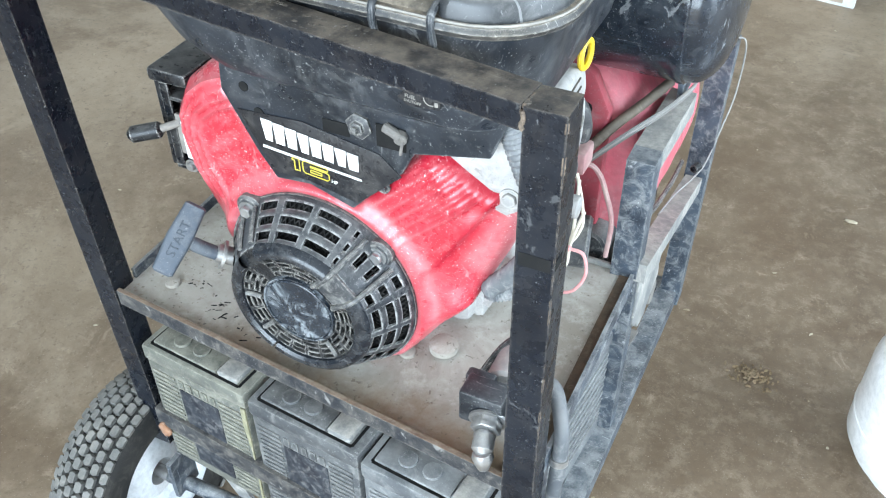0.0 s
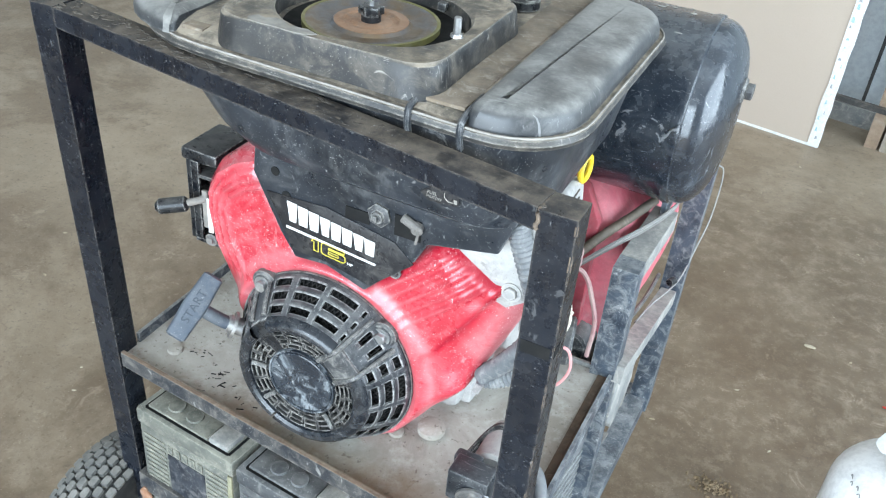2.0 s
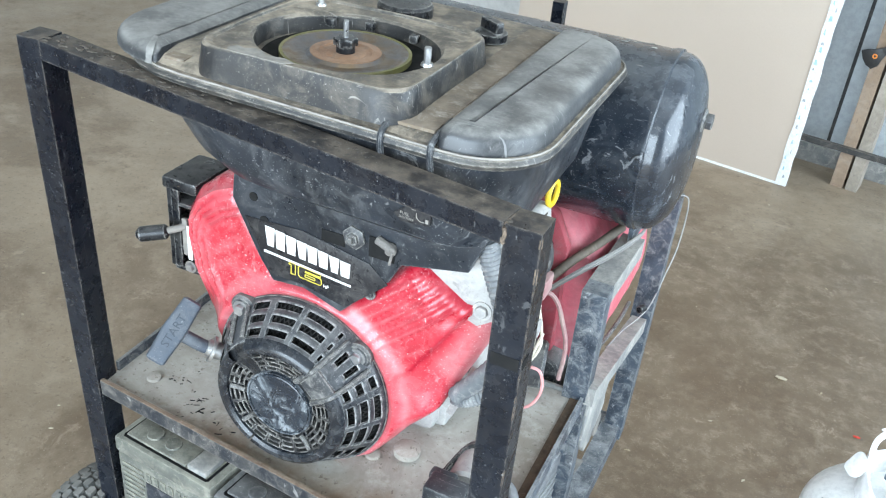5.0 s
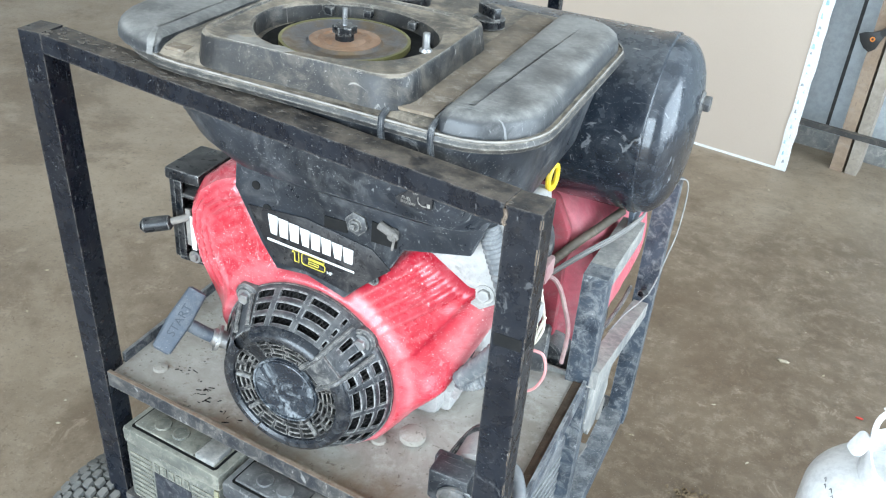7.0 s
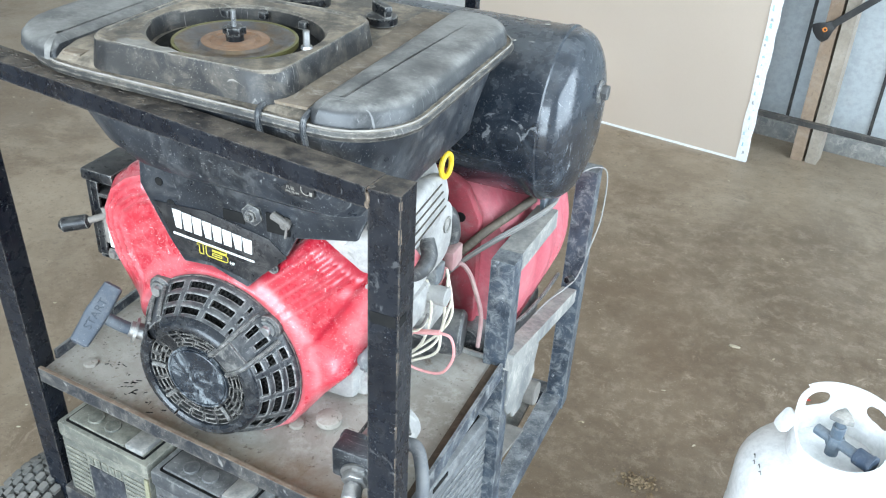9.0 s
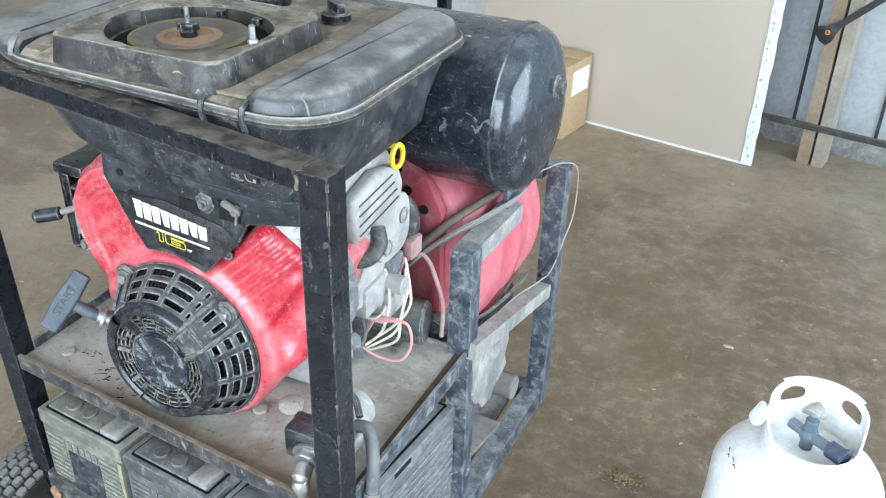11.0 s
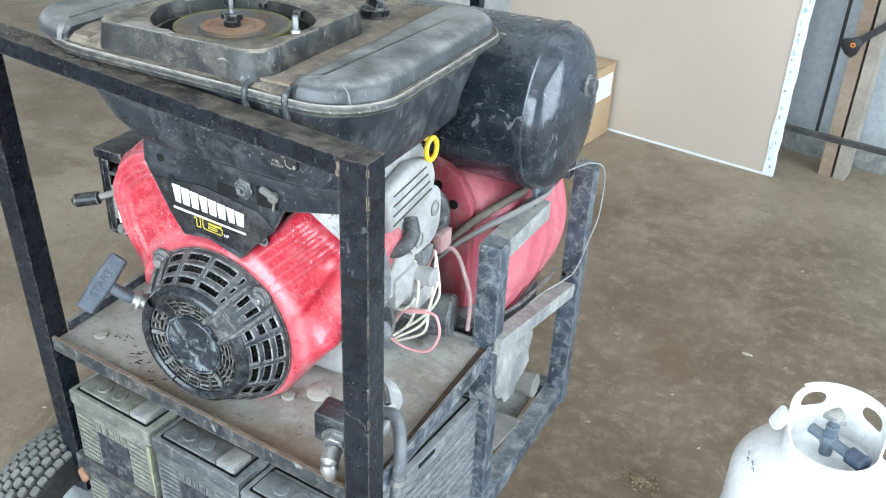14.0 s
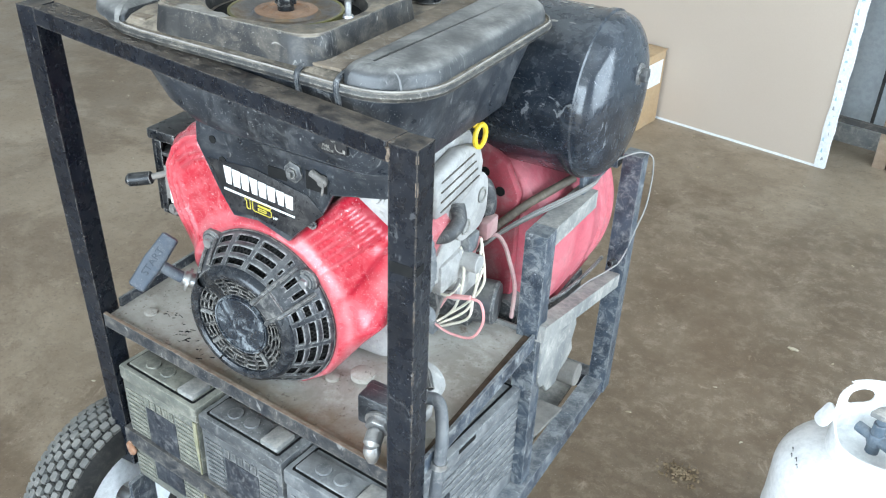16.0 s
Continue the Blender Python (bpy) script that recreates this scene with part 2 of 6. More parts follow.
WIRE_WHITE = worn("cream_wire", (0.72, 0.66, 0.54), (0.62, 0.58, 0.48), 0.5, 0, DUST, 0.2, 0.1)
WIRE_PINK = worn("pink_wire", (0.72, 0.28, 0.28), (0.66, 0.36, 0.34), 0.5, 0, DUST, 0.2, 0.1)
WIRE_GREY = worn("grey_wire", (0.14, 0.135, 0.13), (0.20, 0.19, 0.18), 0.5, 0, DUST, 0.3, 0.2)
WIRE_LIGHT = worn("light_grey_wire", (0.30, 0.295, 0.285), (0.24, 0.235, 0.23), 0.5, 0, DUST, 0.3, 0.2)
HOSE = worn("dusty_hose", (0.095, 0.104, 0.112), (0.15, 0.157, 0.164), 0.6, 0, (0.42, 0.41, 0.39), 0.5, 0.5, 25, 90)
HOSE_DARK = worn("dark_grey_hose", (0.060, 0.066, 0.074), (0.10, 0.106, 0.112), 0.55, 0, (0.33, 0.32, 0.31), 0.4, 0.5, 25, 90)
BROWN_TUBE = worn("brown_hose", (0.05, 0.036, 0.024), (0.09, 0.065, 0.042), 0.6, 0, (0.26, 0.23, 0.19), 0.35, 0.35, 14)
BOARD = worn("brown_hardboard", (0.455, 0.375, 0.305), (0.475, 0.395, 0.325), 0.5, 0, (0.50, 0.43, 0.36), 0.06, 0.0, 1.2, 220, 0.0, bump=0.0, grit=0.03)
BOARD_EDGE = worn("white_board_edge", (0.80, 0.80, 0.79), (0.72, 0.74, 0.75), 0.5, 0, DUST, 0.1, 0.0, 6)
WRAP_BLUE = worn("blue_print", (0.25, 0.50, 0.58), (0.40, 0.58, 0.64), 0.4, 0, (0.7, 0.74, 0.76), 0.5, 0.0, 30)
CARD = worn("cardboard", (0.42, 0.28, 0.15), (0.47, 0.32, 0.18), 0.8, 0, DUST, 0.2, 0.1, 5)
WALL = worn("grey_wall_paint", (0.335, 0.365, 0.38), (0.365, 0.39, 0.40), 0.6, 0, (0.34, 0.335, 0.32), 0.25, 0.0, 2.5, 40, bump=0.04)
PLAIN_WALL = worn("pale_wall_paint", (0.60, 0.595, 0.575), (0.55, 0.545, 0.53), 0.7, 0, (0.5, 0.48, 0.45), 0.25, 0.0, 0.8, 30, bump=0.05)
SEAM = worn("dark_seal", (0.012, 0.012, 0.013), (0.02, 0.02, 0.02), 0.7, 0, DUST, 0.1, 0.0)
BAR = worn("dark_bar", (0.025, 0.024, 0.023), (0.045, 0.042, 0.04), 0.5, 0, DUST, 0.3, 0.3)
WOOD = worn("rough_timber", (0.22, 0.15, 0.10), (0.30, 0.22, 0.155), 0.8, 0, (0.36, 0.31, 0.26), 0.45, 0.2, 6, 60, 0.0, scratch=0.4, speck_col=(0.12, 0.08, 0.055))
WOOD_GREY = worn("weathered_timber", (0.27, 0.23, 0.185), (0.36, 0.31, 0.255), 0.85, 0, (0.42, 0.38, 0.33), 0.45, 0.2, 6, 60, 0.0, scratch=0.4, speck_col=(0.15, 0.115, 0.085))
BLACK_STEEL = worn("black_blade", (0.012, 0.012, 0.013), (0.02, 0.02, 0.02), 0.45, 0, DUST, 0.05, 0.0)
ORANGE = worn("orange_plastic", (0.75, 0.25, 0.04), (0.7, 0.22, 0.04), 0.4, 0, DUST, 0.05, 0.0)
DEBRIS = worn("pale_debris", (0.50, 0.44, 0.33), (0.36, 0.29, 0.19), 0.9, 0, DUST, 0.2, 0.0)
RED_PLASTIC = worn("red_crumb", (0.55, 0.05, 0.03), (0.5, 0.04, 0.03), 0.5, 0, DUST, 0.1, 0.0)


STRAP_DUST = worn("rust_brown_dust", (0.105, 0.080, 0.057), (0.20, 0.155, 0.11), 0.85, 0, (0.34, 0.30, 0.25), 0.6, 0.2, 24, 100, 0.5)
OLIVE = worn("olive_gasket", (0.13, 0.12, 0.035), (0.19, 0.17, 0.06), 0.6, 0, DUST, 0.25, 0.1, 20)
GLOSS_BLACK = worn("gloss_black_plastic", (0.006, 0.008, 0.012), (0.012, 0.015, 0.02), 0.22, 0, (0.3, 0.3, 0.29), 0.10, 0.0, 14, 130, 0.5, (0.45, 0.45, 0.45), 0.2, 0.03)
SCRATCHED = worn("scratched_disc", (0.010, 0.014, 0.021), (0.026, 0.034, 0.044), 0.24, 0, (0.46, 0.50, 0.53), 0.55, 0.0, 15, 130, 1.0, (0.60, 0.61, 0.61), 0.0, spec=0.5)
PALE_DUST_GLINT = worn("pale_dust_and_glint", (0.20, 0.185, 0.165), (0.30, 0.28, 0.25), 0.8, 0, DUST, 0.3, 0.0, 40)
BARE = worn("rubbed_bare_steel", (0.10, 0.072, 0.052), (0.22, 0.165, 0.12), 0.5, 0.1, (0.03, 0.027, 0.024), 0.6, 0.0, 60, 140)
RUST_ORANGE = worn("orange_rust", (0.20, 0.09, 0.045), (0.30, 0.15, 0.085), 0.9, 0, DUST, 0.4, 0.2, 60, 140)
PLATE = worn("grey_brown_plate", (0.13, 0.12, 0.11), (0.20, 0.185, 0.165), 0.7, 0, (0.32, 0.29, 0.25), 0.4, 0.4, 14, 100, 0.4)
# caked dirt; also the painted dark of the valve cover's grooves
CAKED_AND_GROOVE = worn("caked_dirt", (0.050, 0.043, 0.036), (0.10, 0.084, 0.068), 0.9, 0, (0.20, 0.17, 0.14), 0.4, 0.2, 60, 160)
DARK_PINK = worn("dusty_pink", (0.30, 0.15, 0.15), (0.38, 0.24, 0.23), 0.6, 0, DUST, 0.4, 0.2, 20)
TEAL = worn("teal_print", (0.05, 0.40, 0.36), (0.08, 0.45, 0.40), 0.4, 0, DUST, 0.1, 0.0)
DIRT = worn("brown_dirt", (0.17, 0.115, 0.06), (0.24, 0.17, 0.10), 0.9, 0, DUST, 0.2, 0.0, 30)
GUARD_GREY = worn("dust_edged_guard_plastic", (0.014, 0.016, 0.020), (0.030, 0.033, 0.038), 0.34, 0, (0.36, 0.355, 0.34), 0.28, 0.3, 26, 130, 0.7, (0.48, 0.47, 0.45), 0.15, 0.1, edge=1.0, edge_col=(0.40, 0.395, 0.38), spec=0.4)
SCREEN = worn("black_wire_screen", (0.010, 0.010, 0.011), (0.020, 0.019, 0.018), 0.7, 0, (0.10, 0.09, 0.08), 0.3, 0.0, 30, 90, spec=0.2)
VALVE_BLUE = worn("blue_grey_cast_valve", (0.085, 0.115, 0.15), (0.14, 0.17, 0.20), 0.5, 0.2, (0.40, 0.40, 0.39), 0.25, 0.2, 30, 120)
CAP_BLUE = worn("dark_blue_cap", (0.030, 0.048, 0.080), (0.045, 0.065, 0.10), 0.4, 0, (0.35, 0.35, 0.35), 0.15, 0.1, 30, 120)
AIR_Y, AIR_Z = 0.545, 0.962


def housing_paint():
    """Red enamel with dust rubbed into the hollows; the attribute settled says where dust has gathered and where rib
    highlights are painted.
    """
    m, nt, n, l, b = nodes_of("red_housing_enamel")
    v = coords(nt, drift=False)
    col = mix(nt, ramp(nt, noise_node(nt, v, 9, 6), 0.35, 0.65), (0.34, 0.012, 0.026), (0.42, 0.021, 0.038))
    att = n.new("ShaderNodeAttribute")
    att.attribute_name = "settled"
    cloud = ramp(nt, noise_node(nt, v, 34, 9, 0.72, 0.5), 0.30, 0.66, 0.25, 1.0)
    film = times(nt, att.outputs["Fac"], cloud)
    col = mix(nt, film, col, (0.55, 0.27, 0.275))
    patch = times(nt, ramp(nt, noise_node(nt, v, 22, 9, 0.76, 0.8), 0.46, 0.68), 0.45)
    col = mix(nt, patch, col, (0.56, 0.17, 0.185))
    streak = times(nt, ramp(nt, noise_node(nt, coords(nt, (1.0, 1.0, 0.35), False), 120, 5, 0.7, 1.0), 0.62, 0.70), 0.30)
    col = mix(nt, streak, col, (0.70, 0.40, 0.39))
    where = ramp(nt, noise_node(nt, v, 15, 4, 0.65), 0.40, 0.62, 0.15, 1.0)
    s = times(nt, ramp(nt, noise_node(nt, v, 300, 3, 0.6), 0.655, 0.71), where)
    s = times(nt, s, times(nt, ramp(nt, noise_node(nt, v, 640, 2, 0.5), 0.66, 0.73), where), "MAXIMUM")
    col = mix(nt, s, col, (0.84, 0.74, 0.72))
    l.new(col, b.inputs["Base Color"])
    l.new(times(nt, times(nt, film, 0.4), ramp(nt, noise_node(nt, v, 40, 4), 0.3, 0.7, 0.20, 0.36), "ADD"), b.inputs["Roughness"])
    b.inputs["Coat Weight"].default_value = 0.25
    bp = n.new("ShaderNodeBump")
    bp.inputs["Strength"].default_value, bp.inputs["Distance"].default_value = 0.06, 0.002
    l.new(noise_node(nt, v, 150, 4, 0.7), bp.inputs["Height"])
    l.new(bp.outputs[0], b.inputs["Normal"])
    return m


HOUSING_RED = housing_paint()


def concrete():
    m, nt, n, l, b = nodes_of("concrete_floor")
    v = coords(nt, drift=False)
    col = mix(nt, ramp(nt, noise_node(nt, v, 1.1, 9, 0.70, 0.2), 0.38, 0.62), (0.139, 0.100, 0.064), (0.247, 0.188, 0.128))
    col = mix(nt, times(nt, ramp(nt, noise_node(nt, v, 3.4, 10, 0.74, 0.3), 0.46, 0.66), 0.8), col, (0.330, 0.262, 0.189))
    col = mix(nt, times(nt, ramp(nt, noise_node(nt, v, 2.1, 9, 0.72, 0.25), 0.52, 0.70), 0.75), col, (0.091, 0.059, 0.032))
    # brown stain and soft shade beside the cart, both in the colour; paler farther off, painting in the floor's sheen
    stain_shade = n.new("ShaderNodeVectorMath")
    stain_shade.operation = "DISTANCE"
    l.new(v, stain_shade.inputs[0])
    stain_shade.inputs[1].default_value = (0.15, 1.0, 0.0)
    wob = times(nt, noise_node(nt, v, 3.0, 6, 0.6), 0.9)
    near = n.new("ShaderNodeMath")
    near.operation = "ADD"
    l.new(stain_shade.outputs["Value"], near.inputs[0])
    l.new(wob, near.inputs[1])
    col = mix(nt, ramp(nt, near.outputs[0], 0.6, 2.1, 0.62, 0.0), col, (0.106, 0.067, 0.037))
    col = mix(nt, ramp(nt, near.outputs[0], 1.4, 2.8, 0.0, 0.55), col, (0.384, 0.305, 0.221))
    col = mix(nt, times(nt, ramp(nt, noise_node(nt, v, 24, 8, 0.8), 0.48, 0.64), 0.5), col, (0.341, 0.272, 0.200))
    col = mix(nt, times(nt, ramp(nt, noise_node(nt, v, 48, 5, 0.75), 0.56, 0.66), 0.55), col, (0.103, 0.067, 0.038))
    col = mix(nt, times(nt, ramp(nt, noise_node(nt, v, 150, 3, 0.7), 0.62, 0.70), 0.4), col, (0.439, 0.361, 0.288))
    col = mix(nt, times(nt, ramp(nt, noise_node(nt, v, 0.9, 10, 0.74, 0.3), 0.50, 0.60), 0.5), col, (0.108, 0.067, 0.037))
    col = mix(nt, times(nt, ramp(nt, noise_node(nt, v, 11, 9, 0.8, 0.5), 0.56, 0.66), 0.5), col, (0.396, 0.317, 0.232))
    col = mix(nt, times(nt, ramp(nt, noise_node(nt, v, 75, 6, 0.8), 0.54, 0.64), 0.4), col, (0.076, 0.054, 0.037))
    col = mix(nt, times(nt, ramp(nt, noise_node(nt, v, 260, 2, 0.6), 0.66, 0.72), 0.55), col, (0.492, 0.426, 0.350))
    l.new(col, b.inputs["Base Color"])
    l.new(ramp(nt, noise_node(nt, v, 3.1, 7, 0.7), 0.3, 0.7, 0.34, 0.62), b.inputs["Roughness"])
    bp = n.new("ShaderNodeBump")
    bp.inputs["Strength"].default_value, bp.inputs["Distance"].default_value = 0.15, 0.003
    l.new(noise_node(nt, v, 40, 6, 0.7), bp.inputs["Height"])
    l.new(bp.outputs[0], b.inputs["Normal"])
    return m


CONCRETE = concrete()


# ---- mesh helpers ----
def thing(name, at, label="", category="", group="", kind=""):
    ob = new(name)
    ob.location = at
    ob.empty_display_size = 0.05
    return tagged(ob, label, category, group, kind)


def root(ob):
    while ob.parent:
        ob = ob.parent
    return ob


def part(name, bm, material, parent=None, label="", smooth=True, angle=35.0):
    """One mesh object. The bmesh is in world metres; the part's origin is its thing's base."""
    base = Vector(root(parent).location) if parent else Vector((0, 0, 0))
    bmesh.ops.translate(bm, vec=-base, verts=bm.verts)
    bmesh.ops.recalc_face_normals(bm, faces=bm.faces)
    me = bpy.data.meshes.new(name)
    bm.to_mesh(me)
    bm.free()
    me.materials.append(material)
    if smooth:
        me.shade_smooth()
        me.set_sharp_from_angle(angle=radians(angle))
    ob = new(name, me)
    if parent:
        ob.parent = parent
    if label:
        tagged(ob, label)
    return ob


def single(name, bm, material, at, label, category, group="", kind="", smooth=True):
    """A thing that is one mesh, with its origin at its base."""
    bmesh.ops.translate(bm, vec=-Vector(at), verts=bm.verts)
    bmesh.ops.recalc_face_normals(bm, faces=bm.faces)
    me = bpy.data.meshes.new(name)
    bm.to_mesh(me)
    bm.free()
    me.materials.append(material)
    if smooth:
        me.shade_smooth()
        me.set_sharp_from_angle(angle=radians(35))
    ob = new(name, me)
    ob.location = at
    return tagged(ob, label, category, group, kind)


def bevel(bm, width, segments=2, angle=30.0):
    edges = [e for e in bm.edges if len(e.link_faces) == 2 and e.calc_face_angle(0) > radians(angle)]
    if width > 0 and edges:
        bmesh.ops.bevel(bm, geom=edges, offset=width, segments=segments, profile=0.5, affect="EDGES", clamp_overlap=True)
    return bm


def box(lo, hi, b=0.003, seg=2):
    bm = bmesh.new()
    bmesh.ops.create_cube(bm, size=1)
    lo, hi = Vector(lo), Vector(hi)
    for v in bm.verts:
        v.co = Vector([lo[k] + (v.co[k] + 0.5) * (hi[k] - lo[k]) for k in range(3)])
    return bevel(bm, b, seg)


def beam(p, q, w, h, b=0.003, side=(1, 0, 0)):
    """A square tube from p to q; w along side, h across."""
    p, q = Vector(p), Vector(q)
    ax = (q - p).normalized()
    s = Vector(side)
    s = (s - ax * s.dot(ax)).normalized()
    u = ax.cross(s)
    bm = bmesh.new()
    ends = [[bm.verts.new(o + s * (i * w / 2) + u * (j * h / 2)) for i, j in ((-1, -1), (1, -1), (1, 1), (-1, 1))] for o in (p, q)]
    bm.faces.new(ends[0][::-1])
    bm.faces.new(ends[1])
    for k in range(4):
        bm.faces.new((ends[0][k], ends[0][(k + 1) % 4], ends[1][(k + 1) % 4], ends[1][k]))
    return bevel(bm, b, 2)


def prism(pts, lo, hi, axis="y", b=0.0, seg=2):
    """A plate from a 2D outline, thick along axis from lo to hi."""
    bm = bmesh.new()
    place = {"y": lambda a, c, d: (a, d, c), "z": lambda a, c, d: (a, c, d), "x": lambda a, c, d: (d, a, c)}[axis]
    rows = [[bm.verts.new(place(a, c, d)) for a, c in pts] for d in (lo, hi)]
    bm.faces.new(rows[0])
    bm.faces.new(rows[1][::-1])
    n = len(pts)
    for k in range(n):
        bm.faces.new((rows[0][k], rows[0][(k + 1) % n], rows[1][(k + 1) % n], rows[1][k]))
    bmesh.ops.recalc_face_normals(bm, faces=bm.faces)
    return bevel(bm, b, seg)


def frame_of(axis):
    axis = Vector(axis).normalized()
    s = axis.orthogonal().normalized()
    return axis, s, axis.cross(s)


def lathe(profile, at, axis=(0, 0, 1), segs=32, a0=0.0, a1=360.0):
    """Profile of (radius, distance along the axis), turned round the axis through at."""
    ax, s, u = frame_of(axis)
    at = Vector(at)
    bm = bmesh.new()
    full = abs(a1 - a0) >= 360
    steps = segs if full else segs + 1
    rings = []
    for r, d in profile:
        ring = []
        for k in range(steps):
            a = radians(a0 + (a1 - a0) * k / segs)
            ring.append(bm.verts.new(at + ax * d + (s * math.cos(a) + u * math.sin(a)) * max(r, 1e-5)))
        rings.append(ring)
    for ra, rb in zip(rings, rings[1:]):
        for k in range(segs):
            k2 = (k + 1) % steps
            bm.faces.new((ra[k], ra[k2], rb[k2], rb[k]))
    bmesh.ops.remove_doubles(bm, verts=bm.verts, dist=1e-5)
    bmesh.ops.recalc_face_normals(bm, faces=bm.faces)
    return bm


def rod(p, q, r, segs=14, b=0.001):
    p, q = Vector(p), Vector(q)
    d = (q - p).length
    return lathe([(0, 0), (r - b, 0), (r, b), (r, d - b), (r - b, d), (0, d)], p, q - p, segs)


def spline(pts, per=8):
    pts = [Vector(p) for p in pts]
    ext = [2 * pts[0] - pts[1], *pts, 2 * pts[-1] - pts[-2]]
    out = []
    for k in range(len(pts) - 1):
        a, b, c, d = ext[k : k + 4]
        for i in range(per):
            t = i / per
            out.append(0.5 * (2 * b + (c - a) * t + (2 * a - 5 * b + 4 * c - d) * t * t + (3 * b - a - 3 * c + d) * t**3))
    return out + [pts[-1]]


def pipe(pts, r, segs=8, per=8, ribs=0.0, pitch=0.004):
    """A hose or wire along a smooth line; ribs makes it corrugated."""
    line = spline(pts, per)
    if ribs:
        fine = [line[0]]
        for a, b in zip(line, line[1:]):
            n = max(1, int((b - a).length / (pitch / 2)))
            fine += [a.lerp(b, (k + 1) / n) for k in range(n)]
        line = fine
    bm = bmesh.new()
    rings, s = [], None
    for k, p in enumerate(line):
        ax = (line[min(k + 1, len(line) - 1)] - line[max(k - 1, 0)]).normalized()
        s = ax.orthogonal().normalized() if s is None else (s - ax * s.dot(ax)).normalized()
        u = ax.cross(s)
        rr = r + (ribs if k % 2 else 0.0)
        rings.append([bm.verts.new(p + (s * math.cos(2 * math.pi * i / segs) + u * math.sin(2 * math.pi * i / segs)) * rr) for i in range(segs)])
    for ra, rb in zip(rings, rings[1:]):
        for i in range(segs):
            bm.faces.new((ra[i], ra[(i + 1) % segs], rb[(i + 1) % segs], rb[i]))
    bm.faces.new(rings[0][::-1])
    bm.faces.new(rings[-1])
    return bm


def join(*many):
    out = bmesh.new()
    for bm in many:
        me = bpy.data.meshes.new("tmp")
        bm.to_mesh(me)
        bm.free()
        out.from_mesh(me)
        bpy.data.meshes.remove(me)
    return out


def rounded(x0, x1, y0, y1, r, n=5):
    """A rectangle with round corners, as a list of points."""
    out = []
    for cx, cy, a in ((x1 - r, y1 - r, 0), (x0 + r, y1 - r, 90), (x0 + r, y0 + r, 180), (x1 - r, y0 + r, 270)):
        for k in range(n + 1):
            t = radians(a + 90 * k / n)
            out.append((cx + r * math.cos(t), cy + r * math.sin(t)))
    return out


def loft(sections):
    """Closed rings of equal length joined into a skin, both ends closed."""
    bm = bmesh.new()
    rings = [[bm.verts.new(p) for p in ring] for ring in sections]
    for ra, rb in zip(rings, rings[1:]):
        n = len(ra)
        for k in range(n):
            bm.faces.new((ra[k], ra[(k + 1) % n], rb[(k + 1) % n], rb[k]))
    bm.faces.new(rings[0][::-1])
    bm.faces.new(rings[-1])
    bmesh.ops.recalc_face_normals(bm, faces=bm.faces)
    return bm


def hexbolt(at, axis, r, h=0.006):
    """A washer and hex head."""
    at, ax = Vector(at), Vector(axis).normalized()
    return join(lathe([(0, 0), (r * 1.45, 0), (r * 1.45, 0.0015), (0, 0.0015)], at, ax, 20), bevel(lathe([(0, 0.001), (r, 0.001), (r, h), (0, h)], at, ax, 6), 0.0008, 1))


def lettering(text, size, m, depth=0.0006):
    """Raised letters as a bmesh, placed by the matrix m (x along the line, y up the letters)."""
    cu = bpy.data.curves.new("tmp", "FONT")
    cu.body, cu.size, cu.extrude, cu.align_x, cu.align_y = text, size, depth, "CENTER", "CENTER"
    cu.resolution_u = 3
    ob = bpy.data.objects.new("tmp", cu)
    scene.collection.objects.link(ob)
    me = bpy.data.meshes.new_from_object(ob.evaluated_get(bpy.context.evaluated_depsgraph_get()))
    bm = bmesh.new()
    bm.from_mesh(me)
    bm.transform(m)
    bpy.data.objects.remove(ob)
    bpy.data.curves.remove(cu)
    bpy.data.meshes.remove(me)
    return bm


def facing(at, right, up):
    """A matrix whose x runs along right and y along up."""
    r, u = Vector(right).normalized(), Vector(up)
    u = (u - r * u.dot(r)).normalized()
    n = r.cross(u)
    return Matrix.Translation(at) @ Matrix((r, u, n)).transposed().to_4x4()


# ---- the building ----
TURN_ROOM = radians(-10)
W0 = Vector((0.40, 3.02, 0.0))
DU, DV = Vector((math.cos(TURN_ROOM), math.sin(TURN_ROOM), 0)), Vector((-math.sin(TURN_ROOM), math.cos(TURN_ROOM), 0))
ROOM = Matrix.Translation(W0) @ Matrix.Rotation(TURN_ROOM, 4, "Z")


def roomy(bm):
    """From the room's own axes (u along the north wall, v out through it) to the world."""
    bm.transform(ROOM)
    return bm


single("floor", roomy(box((-6.2, -7.6, -0.15), (3.6, 0.3, 0.0), 0)), CONCRETE, (0, 0, 0), "stained brown-grey concrete shop floor", "floor", kind="structure", smooth=False)
north = single("wall_north", roomy(box((-0.62, 0.0, 0.0), (3.6, 0.15, 3.6), 0)), WALL, (0, 0, 0), "grey painted panel wall with dark vertical seams", "wall", kind="structure", smooth=False)
single("wall_north_west", roomy(box((-6.2, 0.0, 0.0), (-0.62, 0.15, 3.6), 0)), PLAIN_WALL, (0, 0, 0), "plain pale wall", "wall", kind="structure", smooth=False)
single("wall_west", roomy(box((-6.2, -7.6, 0.0), (-6.05, 0.0, 3.6), 0)), PLAIN_WALL, (0, 0, 0), "plain pale wall", "wall", kind="structure", smooth=False)
